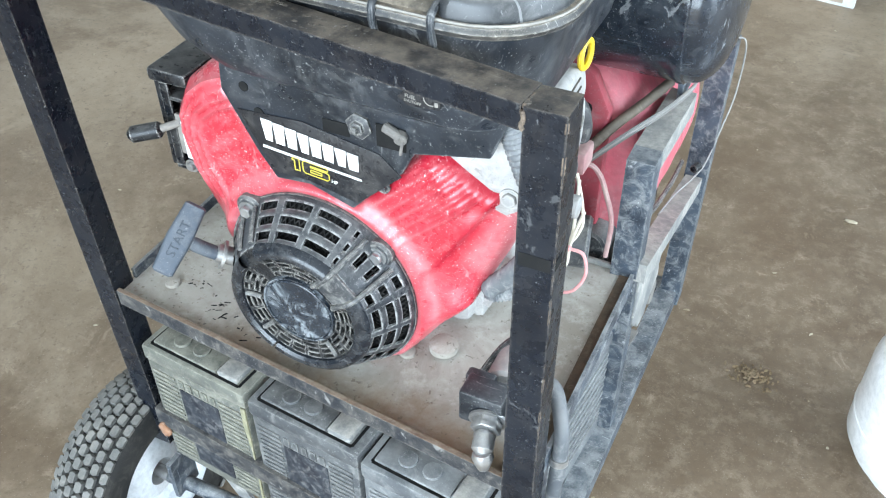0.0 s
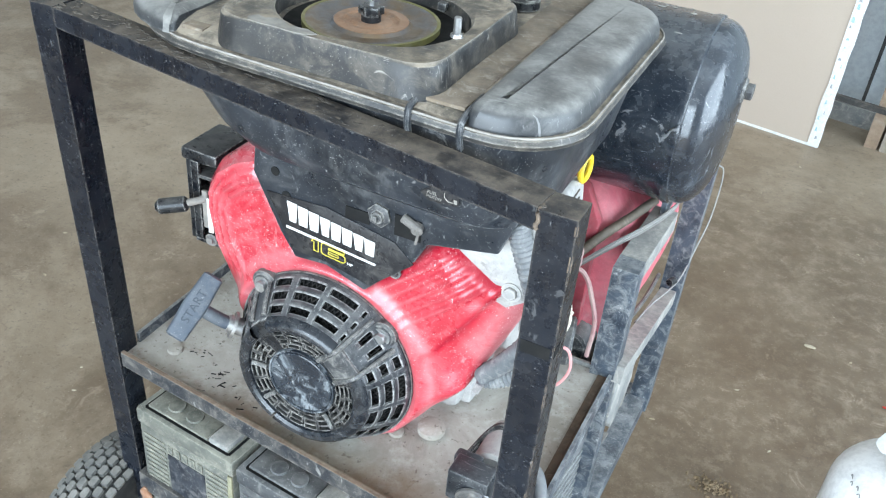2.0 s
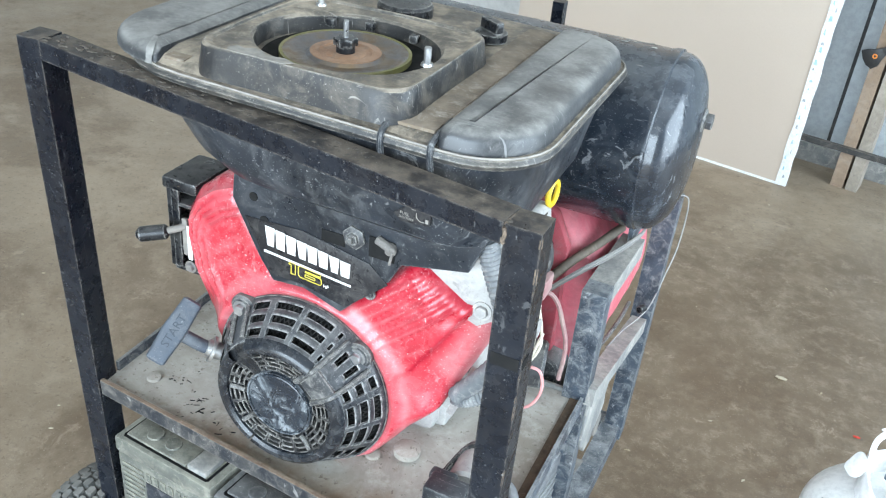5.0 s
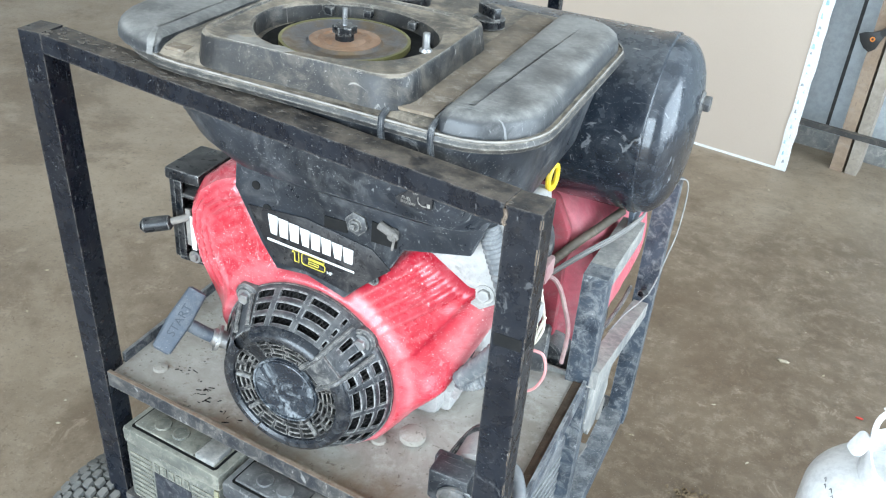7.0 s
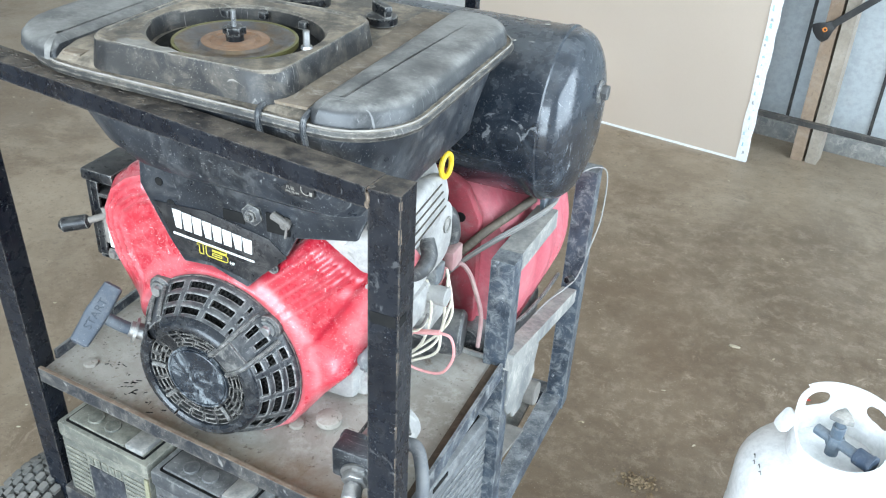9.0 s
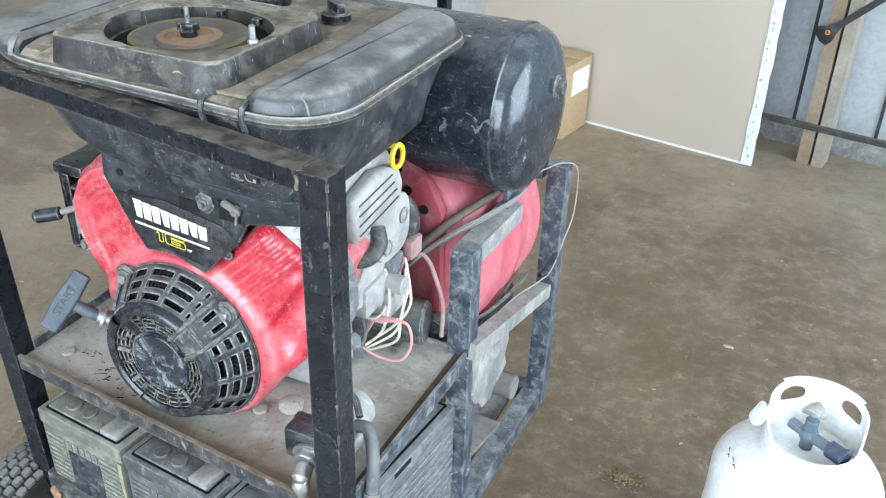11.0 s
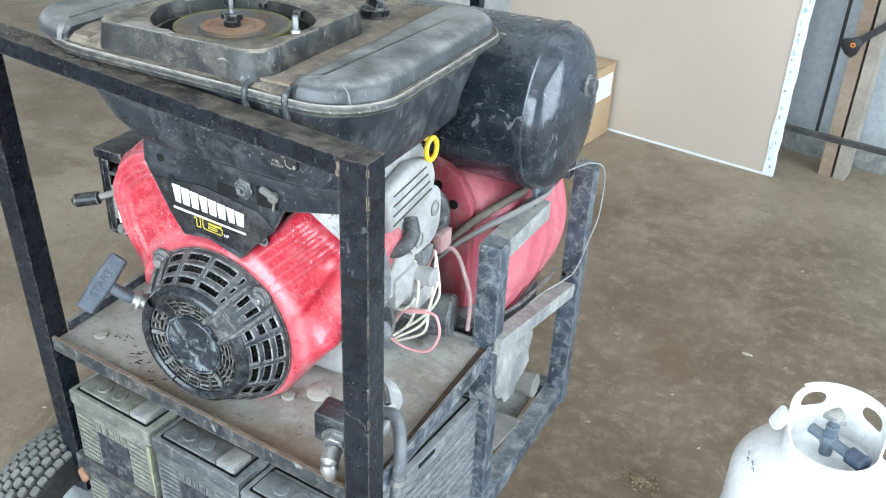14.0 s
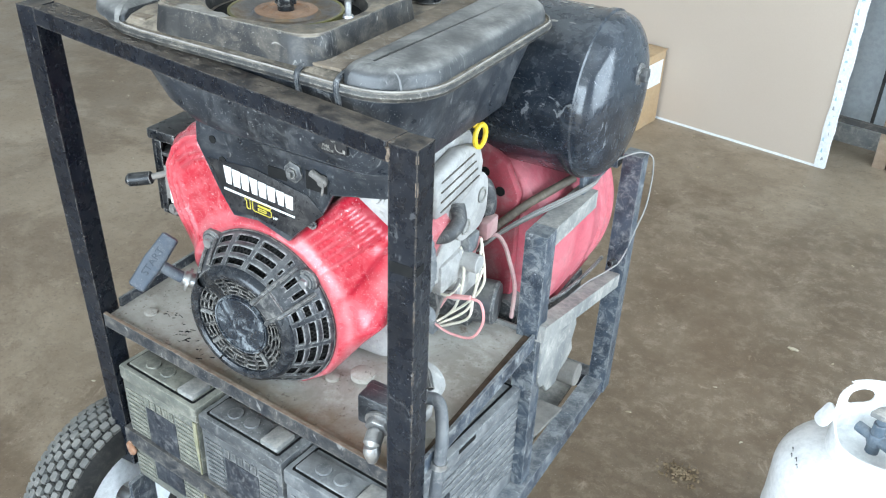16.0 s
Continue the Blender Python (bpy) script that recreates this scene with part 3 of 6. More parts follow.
# east wall with its opening
single("wall_east", join(roomy(box((3.45, -7.6, 0.0), (3.6, -4.1, 3.6), 0)), roomy(box((3.45, -0.5, 0.0), (3.6, 0.0, 3.6), 0)), roomy(box((3.45, -4.1, 3.1), (3.6, -0.5, 3.6), 0))), PLAIN_WALL, (0, 0, 0), "plain pale wall with a wide opening", "wall", kind="structure", smooth=False)
# south wall with the roller-door opening
single("wall_south", join(roomy(box((-6.05, -7.6, 0.0), (-2.0, -7.45, 3.6), 0)), roomy(box((3.1, -7.6, 0.0), (3.45, -7.45, 3.6), 0)), roomy(box((-2.0, -7.6, 3.3), (3.1, -7.45, 3.6), 0))), PLAIN_WALL, (0, 0, 0), "plain pale wall with a wide door opening", "wall", kind="structure", smooth=False)
single("ceiling", roomy(box((-6.2, -7.6, 3.6), (3.6, 0.15, 3.7), 0)), PLAIN_WALL, (0, 0, 0), "plain pale ceiling", "ceiling", kind="structure", smooth=False)
single("ground", box((-30, -40, -0.2), (30, 40, -0.16), 0), CONCRETE, (0, 0, -0.2), "pale concrete yard outside the doors", "ground", kind="structure", smooth=False)
for k, u in enumerate((-0.43, -0.110, 0.203, 0.51, 0.83, 1.15)):
    bm = roomy(beam((u, -0.004, 0.085), (u + (0.012 if k % 2 else -0.006), -0.004, 3.5), 0.012, 0.008, 0.001))
    part("seam", bm, SEAM, north, "dark sealed joint between panels")
part("base_rail", roomy(beam((-0.62, -0.182, 0.158), (3.4, -0.182, 0.158), 0.02, 0.022, 0.002, (0, 0, 1))), BAR, north, "dark steel bar running along the wall in front of the studs")
part("curb", roomy(box((-0.62, -0.012, 0.0), (3.4, -0.001, 0.075), 0.002)), DUSTY_STEEL, north, "dusty grey curb under the bar")


# ---- things by the north wall ----
def hardboard():
    b = thing("hardboard_sheet", (-0.41, 2.85, 0), "tall brown hardboard sheet with white edge against the grey wall", "board")
    p, q = Vector((0.168, 2.742, 0)), Vector((-1.03, 2.953, 0))
    for name, a, c, lo, hi, mat, lab in (("panel", p, q, 0.010, 2.44, BOARD, ""), ("bottom_edge", p, q, 0.0, 0.010, BOARD_EDGE, "white bottom edge")):
        part(name, beam(a.lerp(c, 0.5) + Vector((0, 0, lo)), a.lerp(c, 0.5) + Vector((0, 0, hi)), (a - c).length, 0.016, 0.001, DU), mat, b, lab)
    # torn film folded over the side edge
    rng = random.Random(3)
    pts_l, pts_r = [], []
    for k in range(50):
        z = 0.002 + 2.43 * k / 49
        pts_l.append((-0.018 + rng.uniform(-0.003, 0.003), z))
        pts_r.append((0.020 + rng.uniform(-0.0025, 0.0025), z))
    bm = prism(pts_l + pts_r[::-1], -0.0115, 0.006, "y")
    m = Matrix.Translation((0.168, 2.742, 0)) @ Matrix.Rotation(TURN_ROOM, 4, "Z")
    bm.transform(m)
    film = part("edge_film", bm, BOARD_EDGE, b, "torn white printed film along the edge")
    for k in range(26):
        z = 0.03 + k * 0.035 + rng.uniform(-0.01, 0.01)
        w, h = rng.uniform(0.004, 0.014), rng.uniform(0.006, 0.02)
        x = rng.uniform(-0.010, 0.012)
        bm = prism([(x - w / 2, z), (x + w / 2, z + rng.uniform(-0.004, 0.004)), (x + w / 2 - 0.003, z + h), (x - w / 2 + 0.002, z + h)], -0.0125, -0.0118, "y")
        bm.transform(m)
        part("print_mark", bm, WRAP_BLUE if k % 3 else WALL, film)
    return b


hardboard()


def carton():
    c = thing("cardboard_box", (-0.74, 2.76, 0), "plain brown cardboard box with a white label against the board", "box")
    m = Matrix.Translation((-0.545, 2.625, 0)) @ Matrix.Rotation(TURN_ROOM, 4, "Z")
    for name, bm, mat in (
        ("body", box((-0.42, 0, 0), (0, 0.21, 0.305), 0.004), CARD),
        ("flap", box((-0.425, -0.002, 0.3052), (0.003, 0.105, 0.3085), 0.001), CARD),
        ("flap", box((-0.425, 0.108, 0.3052), (0.003, 0.213, 0.3085), 0.001), CARD),
        ("label", box((0.0002, 0.05, 0.17), (0.0012, 0.19, 0.27), 0), WHITE_INK),
    ):
        bm.transform(m)
        part(name, bm, mat, c, "white paper label" if name == "label" else "")


carton()
for k, (u0, w, mat) in enumerate(((-0.037, 0.046, WOOD), (0.019, 0.042, WOOD_GREY))):
    bm = beam((0, 0, 0), (0, 0, 3.3), w, 0.088, 0.003)
    for v in bm.verts:
        v.co.x += 0.0015 * math.sin(v.co.z * 5)
    bm.transform(ROOM @ Matrix.Translation((u0 + w / 2 + 0.006, -0.125, 0)))
    single("wall_stud", bm, mat, (0.42 + u0, 2.89, 0), ("rough reddish-brown timber stud" if k == 0 else "weathered greyish timber stud") + " standing on the floor by the wall", "timber", "timber studs")


def hatchet():
    h = thing("hatchet", (0.35, 2.86, 0.5), "black throwing hatchet with an orange bolt hung on the timber stud", "hatchet")
    m = ROOM @ Matrix.Translation((-0.024, -0.18, 0.52)) @ Matrix.Rotation(radians(-44), 4, "Y")
    blade = [(-0.042, -0.012), (-0.034, -0.034), (-0.010, -0.036), (0.014, -0.022), (0.034, -0.014), (0.034, 0.014), (0.012, 0.020), (-0.010, 0.034), (-0.030, 0.040), (-0.040, 0.014)]
    bm = prism(blade, -0.005, 0.005, "y", 0.0015)
    bm.transform(m)
    part("head", bm, BLACK_STEEL, h)
    bm = beam((0.03, 0, 0), (0.30, 0, 0.0), 0.012, 0.024, 0.004, (0, 1, 0))
    bm.transform(m)
    part("handle", bm, BLACK_STEEL, h)
    bm = lathe([(0.0045, -0.0085), (0.0085, -0.0085), (0.0085, -0.005), (0.0045, -0.005)], (0, 0, 0), (0, 1, 0), 20)
    bm.transform(m)
    part("bolt", bm, ORANGE, h, "orange ring bolt")


hatchet()


# ---- propane cylinder ----
def propane(at):
    p = thing("propane_cylinder", at, "white steel propane cylinder with collar and valve on concrete floor", "gas cylinder")
    x, y, _ = at
    prof = [(0, 0.03), (0.10, 0.032), (0.140, 0.048), (0.155, 0.078), (0.156, 0.125), (0.1575, 0.127), (0.1575, 0.133), (0.156, 0.135), (0.156, 0.235)]
    for k in range(1, 13):
        a = radians(90 * k / 12)
        prof.append((0.156 * math.cos(a) ** 0.75 if k < 12 else 0.0, 0.235 + 0.085 * math.sin(a)))
    part("body", lathe(prof, (x, y, 0), (0, 0, 1), 56), WHITE_PAINT, p)
    part("foot_ring", lathe([(0.102, 0.0), (0.106, 0.0), (0.106, 0.045), (0.102, 0.045), (0.102, 0.0)], (x, y, 0), (0, 0, 1), 48), WHITE_PAINT, p)
    # collar: a rolled sheet with hand holes, open towards the front
    r, z0, z1 = 0.085, 0.292, 0.415
    bm = bmesh.new()
    na, nz = 360, 84
    a0, a1 = radians(COLLAR_A - 180), radians(COLLAR_A + 180)

    def solid(i, j):
        a = math.degrees(a0 + (a1 - a0) * (i + 0.5) / na) - COLLAR_A
        z = z0 + (z1 - z0) * (j + 0.5) / nz
        turn = min(1.0, max(0.0, (abs(a) - 78) / (62 if a > 0 else 30)))
        top = z1 - 0.052 * turn * turn * (3 - 2 * turn) - 0.010 * max(0.0, min(abs(a), 100) - 50) / 50
        if z > top:
            return False
        for c, w in ((-44, 19), (40, 19)):
            if abs((a - c) / w) ** 2.6 + abs((z - 0.383) / 0.017) ** 2.6 < 1:
                return False
        for c in (-150, 0, 128):
            if ((a - c) / 12) ** 2 + ((z - 0.305) / 0.012) ** 2 < 1:
                return False
        return True

    grid = {}
    for side, rr in ((0, r), (1, r - 0.004)):
        for i in range(na + 1):
            for j in range(nz + 1):
                a = a0 + (a1 - a0) * i / na
                z = z0 + (z1 - z0) * j / nz
                flare = rr + (0.006 if j == nz else 0.0)
                grid[side, i, j] = bm.verts.new((x + 0.006 + flare * math.cos(a), y + flare * math.sin(a), z))
    for i in range(na):
        for j in range(nz):
            if not solid(i, j):
                continue
            for side in (0, 1):
                q = [grid[side, i, j], grid[side, i + 1, j], grid[side, i + 1, j + 1], grid[side, i, j + 1]]
                bm.faces.new(q if side == 0 else q[::-1])
            for di, dj, e in ((-1, 0, ((i, j), (i, j + 1))), (1, 0, ((i + 1, j), (i + 1, j + 1))), (0, -1, ((i, j), (i + 1, j))), (0, 1, ((i, j + 1), (i + 1, j + 1)))):
                ii, jj = i + di, j + dj
                if not (0 <= ii < na and 0 <= jj < nz) or not solid(ii, jj):
                    (p0, p1) = e
                    bm.faces.new((grid[0, *p0], grid[0, *p1], grid[1, *p1], grid[1, *p0]))
    loose = [v for v in bm.verts if not v.link_faces]
    bmesh.ops.delete(bm, geom=loose, context="VERTS")
    part("collar", bm, WHITE_PAINT, p, "rolled white collar with hand holes")
    bm = prism(rounded(-0.020, 0.020, -0.024, 0.020, 0.014, 6), -0.0025, 0.0025, "y", 0.0015)
    for v in bm.verts:
        v.co.y -= 12.0 * max(0.0, -v.co.z) ** 2
    bm.transform(Matrix.Translation((x - 0.088, y - 0.006, 0.372)) @ Matrix.Rotation(radians(-62), 4, "Z") @ Matrix.Rotation(radians(-24), 4, "X"))
    part("collar_tab", bm, WHITE_PAINT, p, "bent white tab of the collar")
    part("sticker", prism([(-0.008, -0.004), (0.002, -0.006), (0.009, 0.001), (0.002, 0.004), (-0.006, 0.005)], -0.1585, -0.1572, "y"), TEAL, p, "small torn teal sticker").location += Vector((0.02, 0.004, 0.185))
    # valve
    ax = Vector((math.cos(radians(VALVE_A)), math.sin(radians(VALVE_A)), 0))
    c = Vector((x, y, 0.350))
    valve = part("valve", join(rod((x, y, 0.315), (x, y, 0.385), 0.012, 16), bevel(lathe([(0, -0.012), (0.016, -0.012), (0.016, 0.012), (0, 0.012)], c, (0, 0, 1), 6), 0.001, 1), rod(c - ax * 0.040, c + ax * 0.05, 0.0105, 16), rod((x, y, 0.385), (x, y, 0.402), 0.009, 12)), VALVE_BLUE, p, "blue-grey metal cylinder valve")
    part("outlet_cap", join(rod(c + ax * 0.043, c + ax * 0.078, 0.0165, 24, 0.002), lathe([(0.0, 0), (0.0185, 0), (0.0185, 0.006), (0.0, 0.006)], c + ax * 0.072, ax, 24)), CAP_BLUE, valve, "ribbed dark blue outlet cap")
    tri = [(0.026 * math.cos(radians(a)) * (1.0 if k % 2 else 0.62), 0.026 * math.sin(radians(a)) * (1.0 if k % 2 else 0.62)) for k, a in enumerate(range(0, 360, 60))]
    bm = prism(tri, 0.0, 0.012, "z", 0.004)
    bm.transform(Matrix.Translation((x, y, 0.400)) @ Matrix.Rotation(0.4, 4, "Z"))
    part("handwheel", bm, DUSTY_STEEL, valve, "grey star handwheel")
    # marker scribble on the shoulder: plain strokes
    for k in range(4):
        a = radians(197 + 6 * k)
        rr, z = 0.131 + 0.004 * (k % 2), 0.291 - 0.003 * (k % 2)
        n = Vector((math.cos(a) * 0.6, math.sin(a) * 0.6, 0.8))
        o = Vector((x + rr * math.cos(a), y + rr * math.sin(a), z))
        t = Vector((-math.sin(a), math.cos(a), 0))
        part("marker_stroke", pipe([o - t * 0.004 + n * 0.001, o + Vector((0, 0, 0.006)) + n * 0.0015, o + t * 0.004 + n * 0.001], 0.0007, 5, 4), SEAM, p, "faint marker stroke")
    return p


COLLAR_A, VALVE_A = 88.0, -32.0
propane((0.525, 0.765, 0))


# ---- the cart ----
cart = thing("generator_cart", (-0.3, 0.35, 0), "home-built black steel tube cart with dusty deck and turf wheel", "cart")
T = 0.035
ZL, ZR = 1.102, 1.078
LX0, LX1 = -0.617, -0.616
part("post", beam((-T / 2, T / 2, 0.22), (-T / 2, T / 2, ZR), T, T), FRAME, cart)
part("post", beam((-0.6240, 0.088, 0.285), (-0.6385, 0.0745, ZL), 0.033, T), FRAME, cart)
part("top_bar", beam((-0.6200, 0.0745, ZL - 0.012), (-T - 0.0005, T / 2, ZR - 0.010), T, 0.023, 0.003, (0, 1, 0)), FRAME, cart)
rng = random.Random(5)
for ends in (((-T - 0.0008, 0.002, ZR - 0.0012), (-T - 0.0008, T - 0.003, ZR - 0.0012)), ((-T, -0.0002, ZR - 0.003), (-T, -0.0002, ZR - 0.020))):
    line = [Vector(ends[0]).lerp(Vector(ends[1]), k / 7) + Vector((rng.uniform(-0.0009, 0.0009), 0, rng.uniform(-0.0007, 0.0003))) for k in range(8)]
    part("weld", pipe(line, 0.0019, 7, 3, 0.0004, 0.003), BARE, cart, "lumpy brown weld bead")
chips = []
z = ZR - 0.006
while z > 0.70:
    ln = rng.uniform(0.004, 0.022)
    w = rng.uniform(0.0008, 0.0034) * (1.0 if z > 0.95 else 0.7)
    chips.append(beam((-0.0012, 0.0012, z - ln), (-0.0012, 0.0012, z), w, 0.0022, 0.0003, (1, 1, 0)))
    z -= ln + rng.uniform(0.0, 0.012) * (0.25 if z > 0.95 else 1.6)
part("bare_edge", join(*chips), BARE, cart, "brown rubbed bare edge")
part("black_smear", join(box((-T + 0.003, -0.0004, 0.926), (-0.003, 0.0002, 0.940), 0.0), box((-0.0002, 0.003, 0.927), (0.0004, 0.018, 0.938), 0.0)), DARK, cart, "matt black smear on the upright")
# the deck and its raised lip
DZ = 0.607
deck_pts = [(LX1, 0.072), (-0.006, 0.008), (-0.003, 0.385), (LX1, 0.400)]
FALL = -0.008
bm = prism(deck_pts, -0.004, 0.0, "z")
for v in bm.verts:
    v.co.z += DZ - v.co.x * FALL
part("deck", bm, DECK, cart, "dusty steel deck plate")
part("front_lip", beam((-0.611, 0.0700, 0.6000), (-T, 0.006, 0.6080), 0.005, 0.024, 0.0015, (0, 1, 0)), LIP, cart, "worn angle-iron lip")
part("lip_edge", beam((-0.611, 0.0705, 0.6120), (-T, 0.0065, 0.6200), 0.0056, 0.0016, 0.0005, (0, 1, 0)), RUST, cart, "rusty top edge of the lip")
part("right_lip", beam((-0.0035, T, 0.6165), (-0.0020, 0.377, 0.6030), 0.005, 0.027, 0.0015, (1, 0, 0)), FRAME_BLUE, cart, "worn angle-iron lip")
part("rust_strip", beam((-0.0150, T + 0.002, 0.6085), (-0.0125, 0.376, 0.6085), 0.013, 0.003, 0.001, (1, 0, 0)), RUST_DARK, cart, "dark brown rust along the deck edge")
part("left_lip", beam((LX1 + 0.001, 0.106, 0.606), (LX1 + 0.001, 0.400, 0.606), 0.005, 0.024, 0.0015, (1, 0, 0)), FRAME_BLUE, cart, "worn angle-iron lip")
part("rear_lip", beam((LX1 + 0.003, 0.402, 0.608), (-0.002, 0.388, 0.604), 0.004, 0.020, 0.0015, (0, 1, 0)), DUSTY_STEEL, cart, "dusty lip")
# middle and rear uprights of the open side
part("post", beam((-0.0145, 0.395, 0.24), (-0.0145, 0.395, 0.793), 0.036, 0.035), FRAME_BLUE, cart, "weathered upright")
part("post", beam((0.008, 0.745, 0.262), (0.013, 0.745, 0.792), 0.036, 0.034), FRAME_BLUE, cart, "weathered upright")
part("side_rail", beam((-0.0150, 0.4130, 0.777), (-0.0080, 0.568, 0.777), 0.035, 0.031, 0.003), DUSTY_STEEL, cart, "dusty top side rail")
part("side_rail", beam((0.0010, 0.380, 0.6190), (0.0090, 0.7275, 0.5360), 0.027, 0.027, 0.002), DUSTY_STEEL, cart, "dust-covered middle side rail")
part("lower_rail", beam((-0.016, T, 0.272), (0.004, 0.762, 0.274), 0.036, 0.036), FRAME_BLUE, cart, "worn bottom rail")
part("lower_rail", beam((LX0 + T / 2, 0.395, 0.272), (LX0 + T / 2, 0.762, 0.272), 0.036, 0.036), FRAME_BLUE, cart, "worn bottom rail")
part("lower_rail", beam((-0.607, 0.0750, 0.362), (-T, 0.0160, 0.348), 0.022, 0.034, 0.002, (0, 1, 0)), LIP, cart, "battery-retaining front rail")
part("lower_rail", beam((LX0, 0.745, 0.274), (-0.013, 0.745, 0.274), 0.034, 0.034, 0.003, (0, 1, 0)), FRAME_BLUE, cart, "worn bottom rail")
part("post", beam((LX0 + T / 2, 0.745, 0.262), (LX0 + T / 2, 0.745, 0.792), 0.034, 0.034), FRAME_BLUE, cart, "weathered upright")
part("post", beam((-0.245, 0.80, 0.292), (-0.245, 0.80, 1.055), 0.020, 0.020), FRAME, cart, "thin rear upright")
part("cross_rail", beam((LX0, 0.745, 0.776), (-0.0135, 0.745, 0.776), 0.031, 0.031, 0.003, (0, 1, 0)), FRAME_BLUE, cart)
part("battery_shelf", prism([(-0.588, 0.088), (-0.036, 0.030), (-0.036, 0.725), (-0.606, 0.725), (-0.606, 0.108)], 0.262, 0.268, "z"), DUSTY_STEEL, cart, "dusty steel shelf")
part("gusset_plate", prism([(-0.19, 0.46), (-0.033, 0.46), (-0.014, 0.60), (-0.19, 0.60)], 0.290, 0.298, "z", 0.001), PLATE, cart, "grey dusty floor plate")
part("axle_tube", rod((-0.30, 0.665, 0.335), (-0.012, 0.665, 0.335), 0.024, 20, 0.002), PLATE, cart, "dusty round tube")
bm = prism([(0.395, 0.600), (0.545, 0.566), (0.556, 0.535), (0.541, 0.508), (0.550, 0.482), (0.522, 0.470), (0.494, 0.468), (0.480, 0.452), (0.442, 0.460), (0.424, 0.486), (0.408, 0.492), (0.395, 0.512)], 0.0005, 0.007, "x", 0.002)
part("hanging_plate", bm, DUSTY_STEEL, cart, "dusty ragged plate hanging under the rail")
part("axle", rod((-0.63, 0.070, 0.192), (-0.05, 0.070, 0.192), 0.012, 16), FRAME_BLUE, cart, "steel axle under the shelf")
part("leg", beam((-0.05, 0.10, 0.0), (-0.05, 0.10, 0.262), 0.032, 0.032), FRAME_BLUE, cart, "support leg")
part("axle_bracket", beam((-0.60, 0.072, 0.18), (-0.60, 0.072, 0.262), 0.008, 0.05, 0.001), FRAME_BLUE, cart, "axle bracket")
part("brace", beam((-0.532, 0.066, 0.345), (-0.45, 0.092, 0.10), 0.028, 0.006, 0.001, (1, 0, 0)), DUSTY_STEEL, cart, "dusty flat brace")
rng = random.Random(6)
part("rust_patch", prism([(-0.598 + 0.011 * math.cos(a) * rng.uniform(0.6, 1.2), 0.335 + 0.016 * math.sin(a) * rng.uniform(0.6, 1.2)) for a in [0.45 * k for k in range(14)]], 0.0605, 0.0640, "y", 0.0004), RUST_ORANGE, cart, "flaking rust at the corner")
# caked dirt flakes along the top bar
rng = random.Random(17)
flakes = []
for k in range(240):
    t = rng.random()
    p = Vector((-0.6200, 0.0745, ZL)).lerp(Vector((-T, T / 2, ZR)), t)
    p += Vector((0, rng.uniform(-T / 2 + 0.003, T / 2 - 0.003), 0.0))
    n, r0 = rng.randint(5, 7), rng.uniform(0.0008, 0.0034)
    pts = [(p.x + r0 * rng.uniform(0.8, 2.2) * math.cos(6.2832 * q / n), p.y + r0 * rng.uniform(0.4, 1.0) * math.sin(6.2832 * q / n)) for q in range(n)]
    flakes.append(prism(pts, p.z - 0.0008, p.z + rng.uniform(0.0003, 0.0010), "z"))
tagged(part("caked_dirt", join(*flakes), CAKED_AND_GROOVE, cart, "brown dirt flakes caked on the top bar", smooth=False), kind="stuff")
# scattered scuffs on the deck
rng = random.Random(8)
scuffs = []
for k in range(30):
    c_x, c_y = ((-0.520, 0.135), (-0.485, 0.110), (-0.465, 0.095), (-0.420, 0.072))[k % 4]
    x, y = rng.gauss(c_x, 0.013), rng.gauss(c_y, 0.010)
    a, ln = rng.gauss(0.3, 0.6), rng.uniform(0.0010, 0.0065)
    z = DZ - x * FALL + 0.0003
    d = Vector((math.cos(a), math.sin(a), 0)) * ln
    scuffs.append(beam(Vector((x, y, z)) - d, Vector((x, y, z)) + d, rng.uniform(0.0006, 0.0020), 0.0005, 0, (-d.y, d.x, 0)))
tagged(part("scuff_marks", join(*scuffs), DARK, cart, "black scuff marks in the dust"), kind="stuff")
for x, y in ((-0.560, 0.118), (-0.215, 0.135)):
    part("deck_bolt", lathe([(0, 0), (0.011, 0), (0.010, 0.004), (0, 0.006)], (x, y, DZ - x * FALL), (0, 0, 1), 20), DECK, cart, "dusty carriage bolt head")


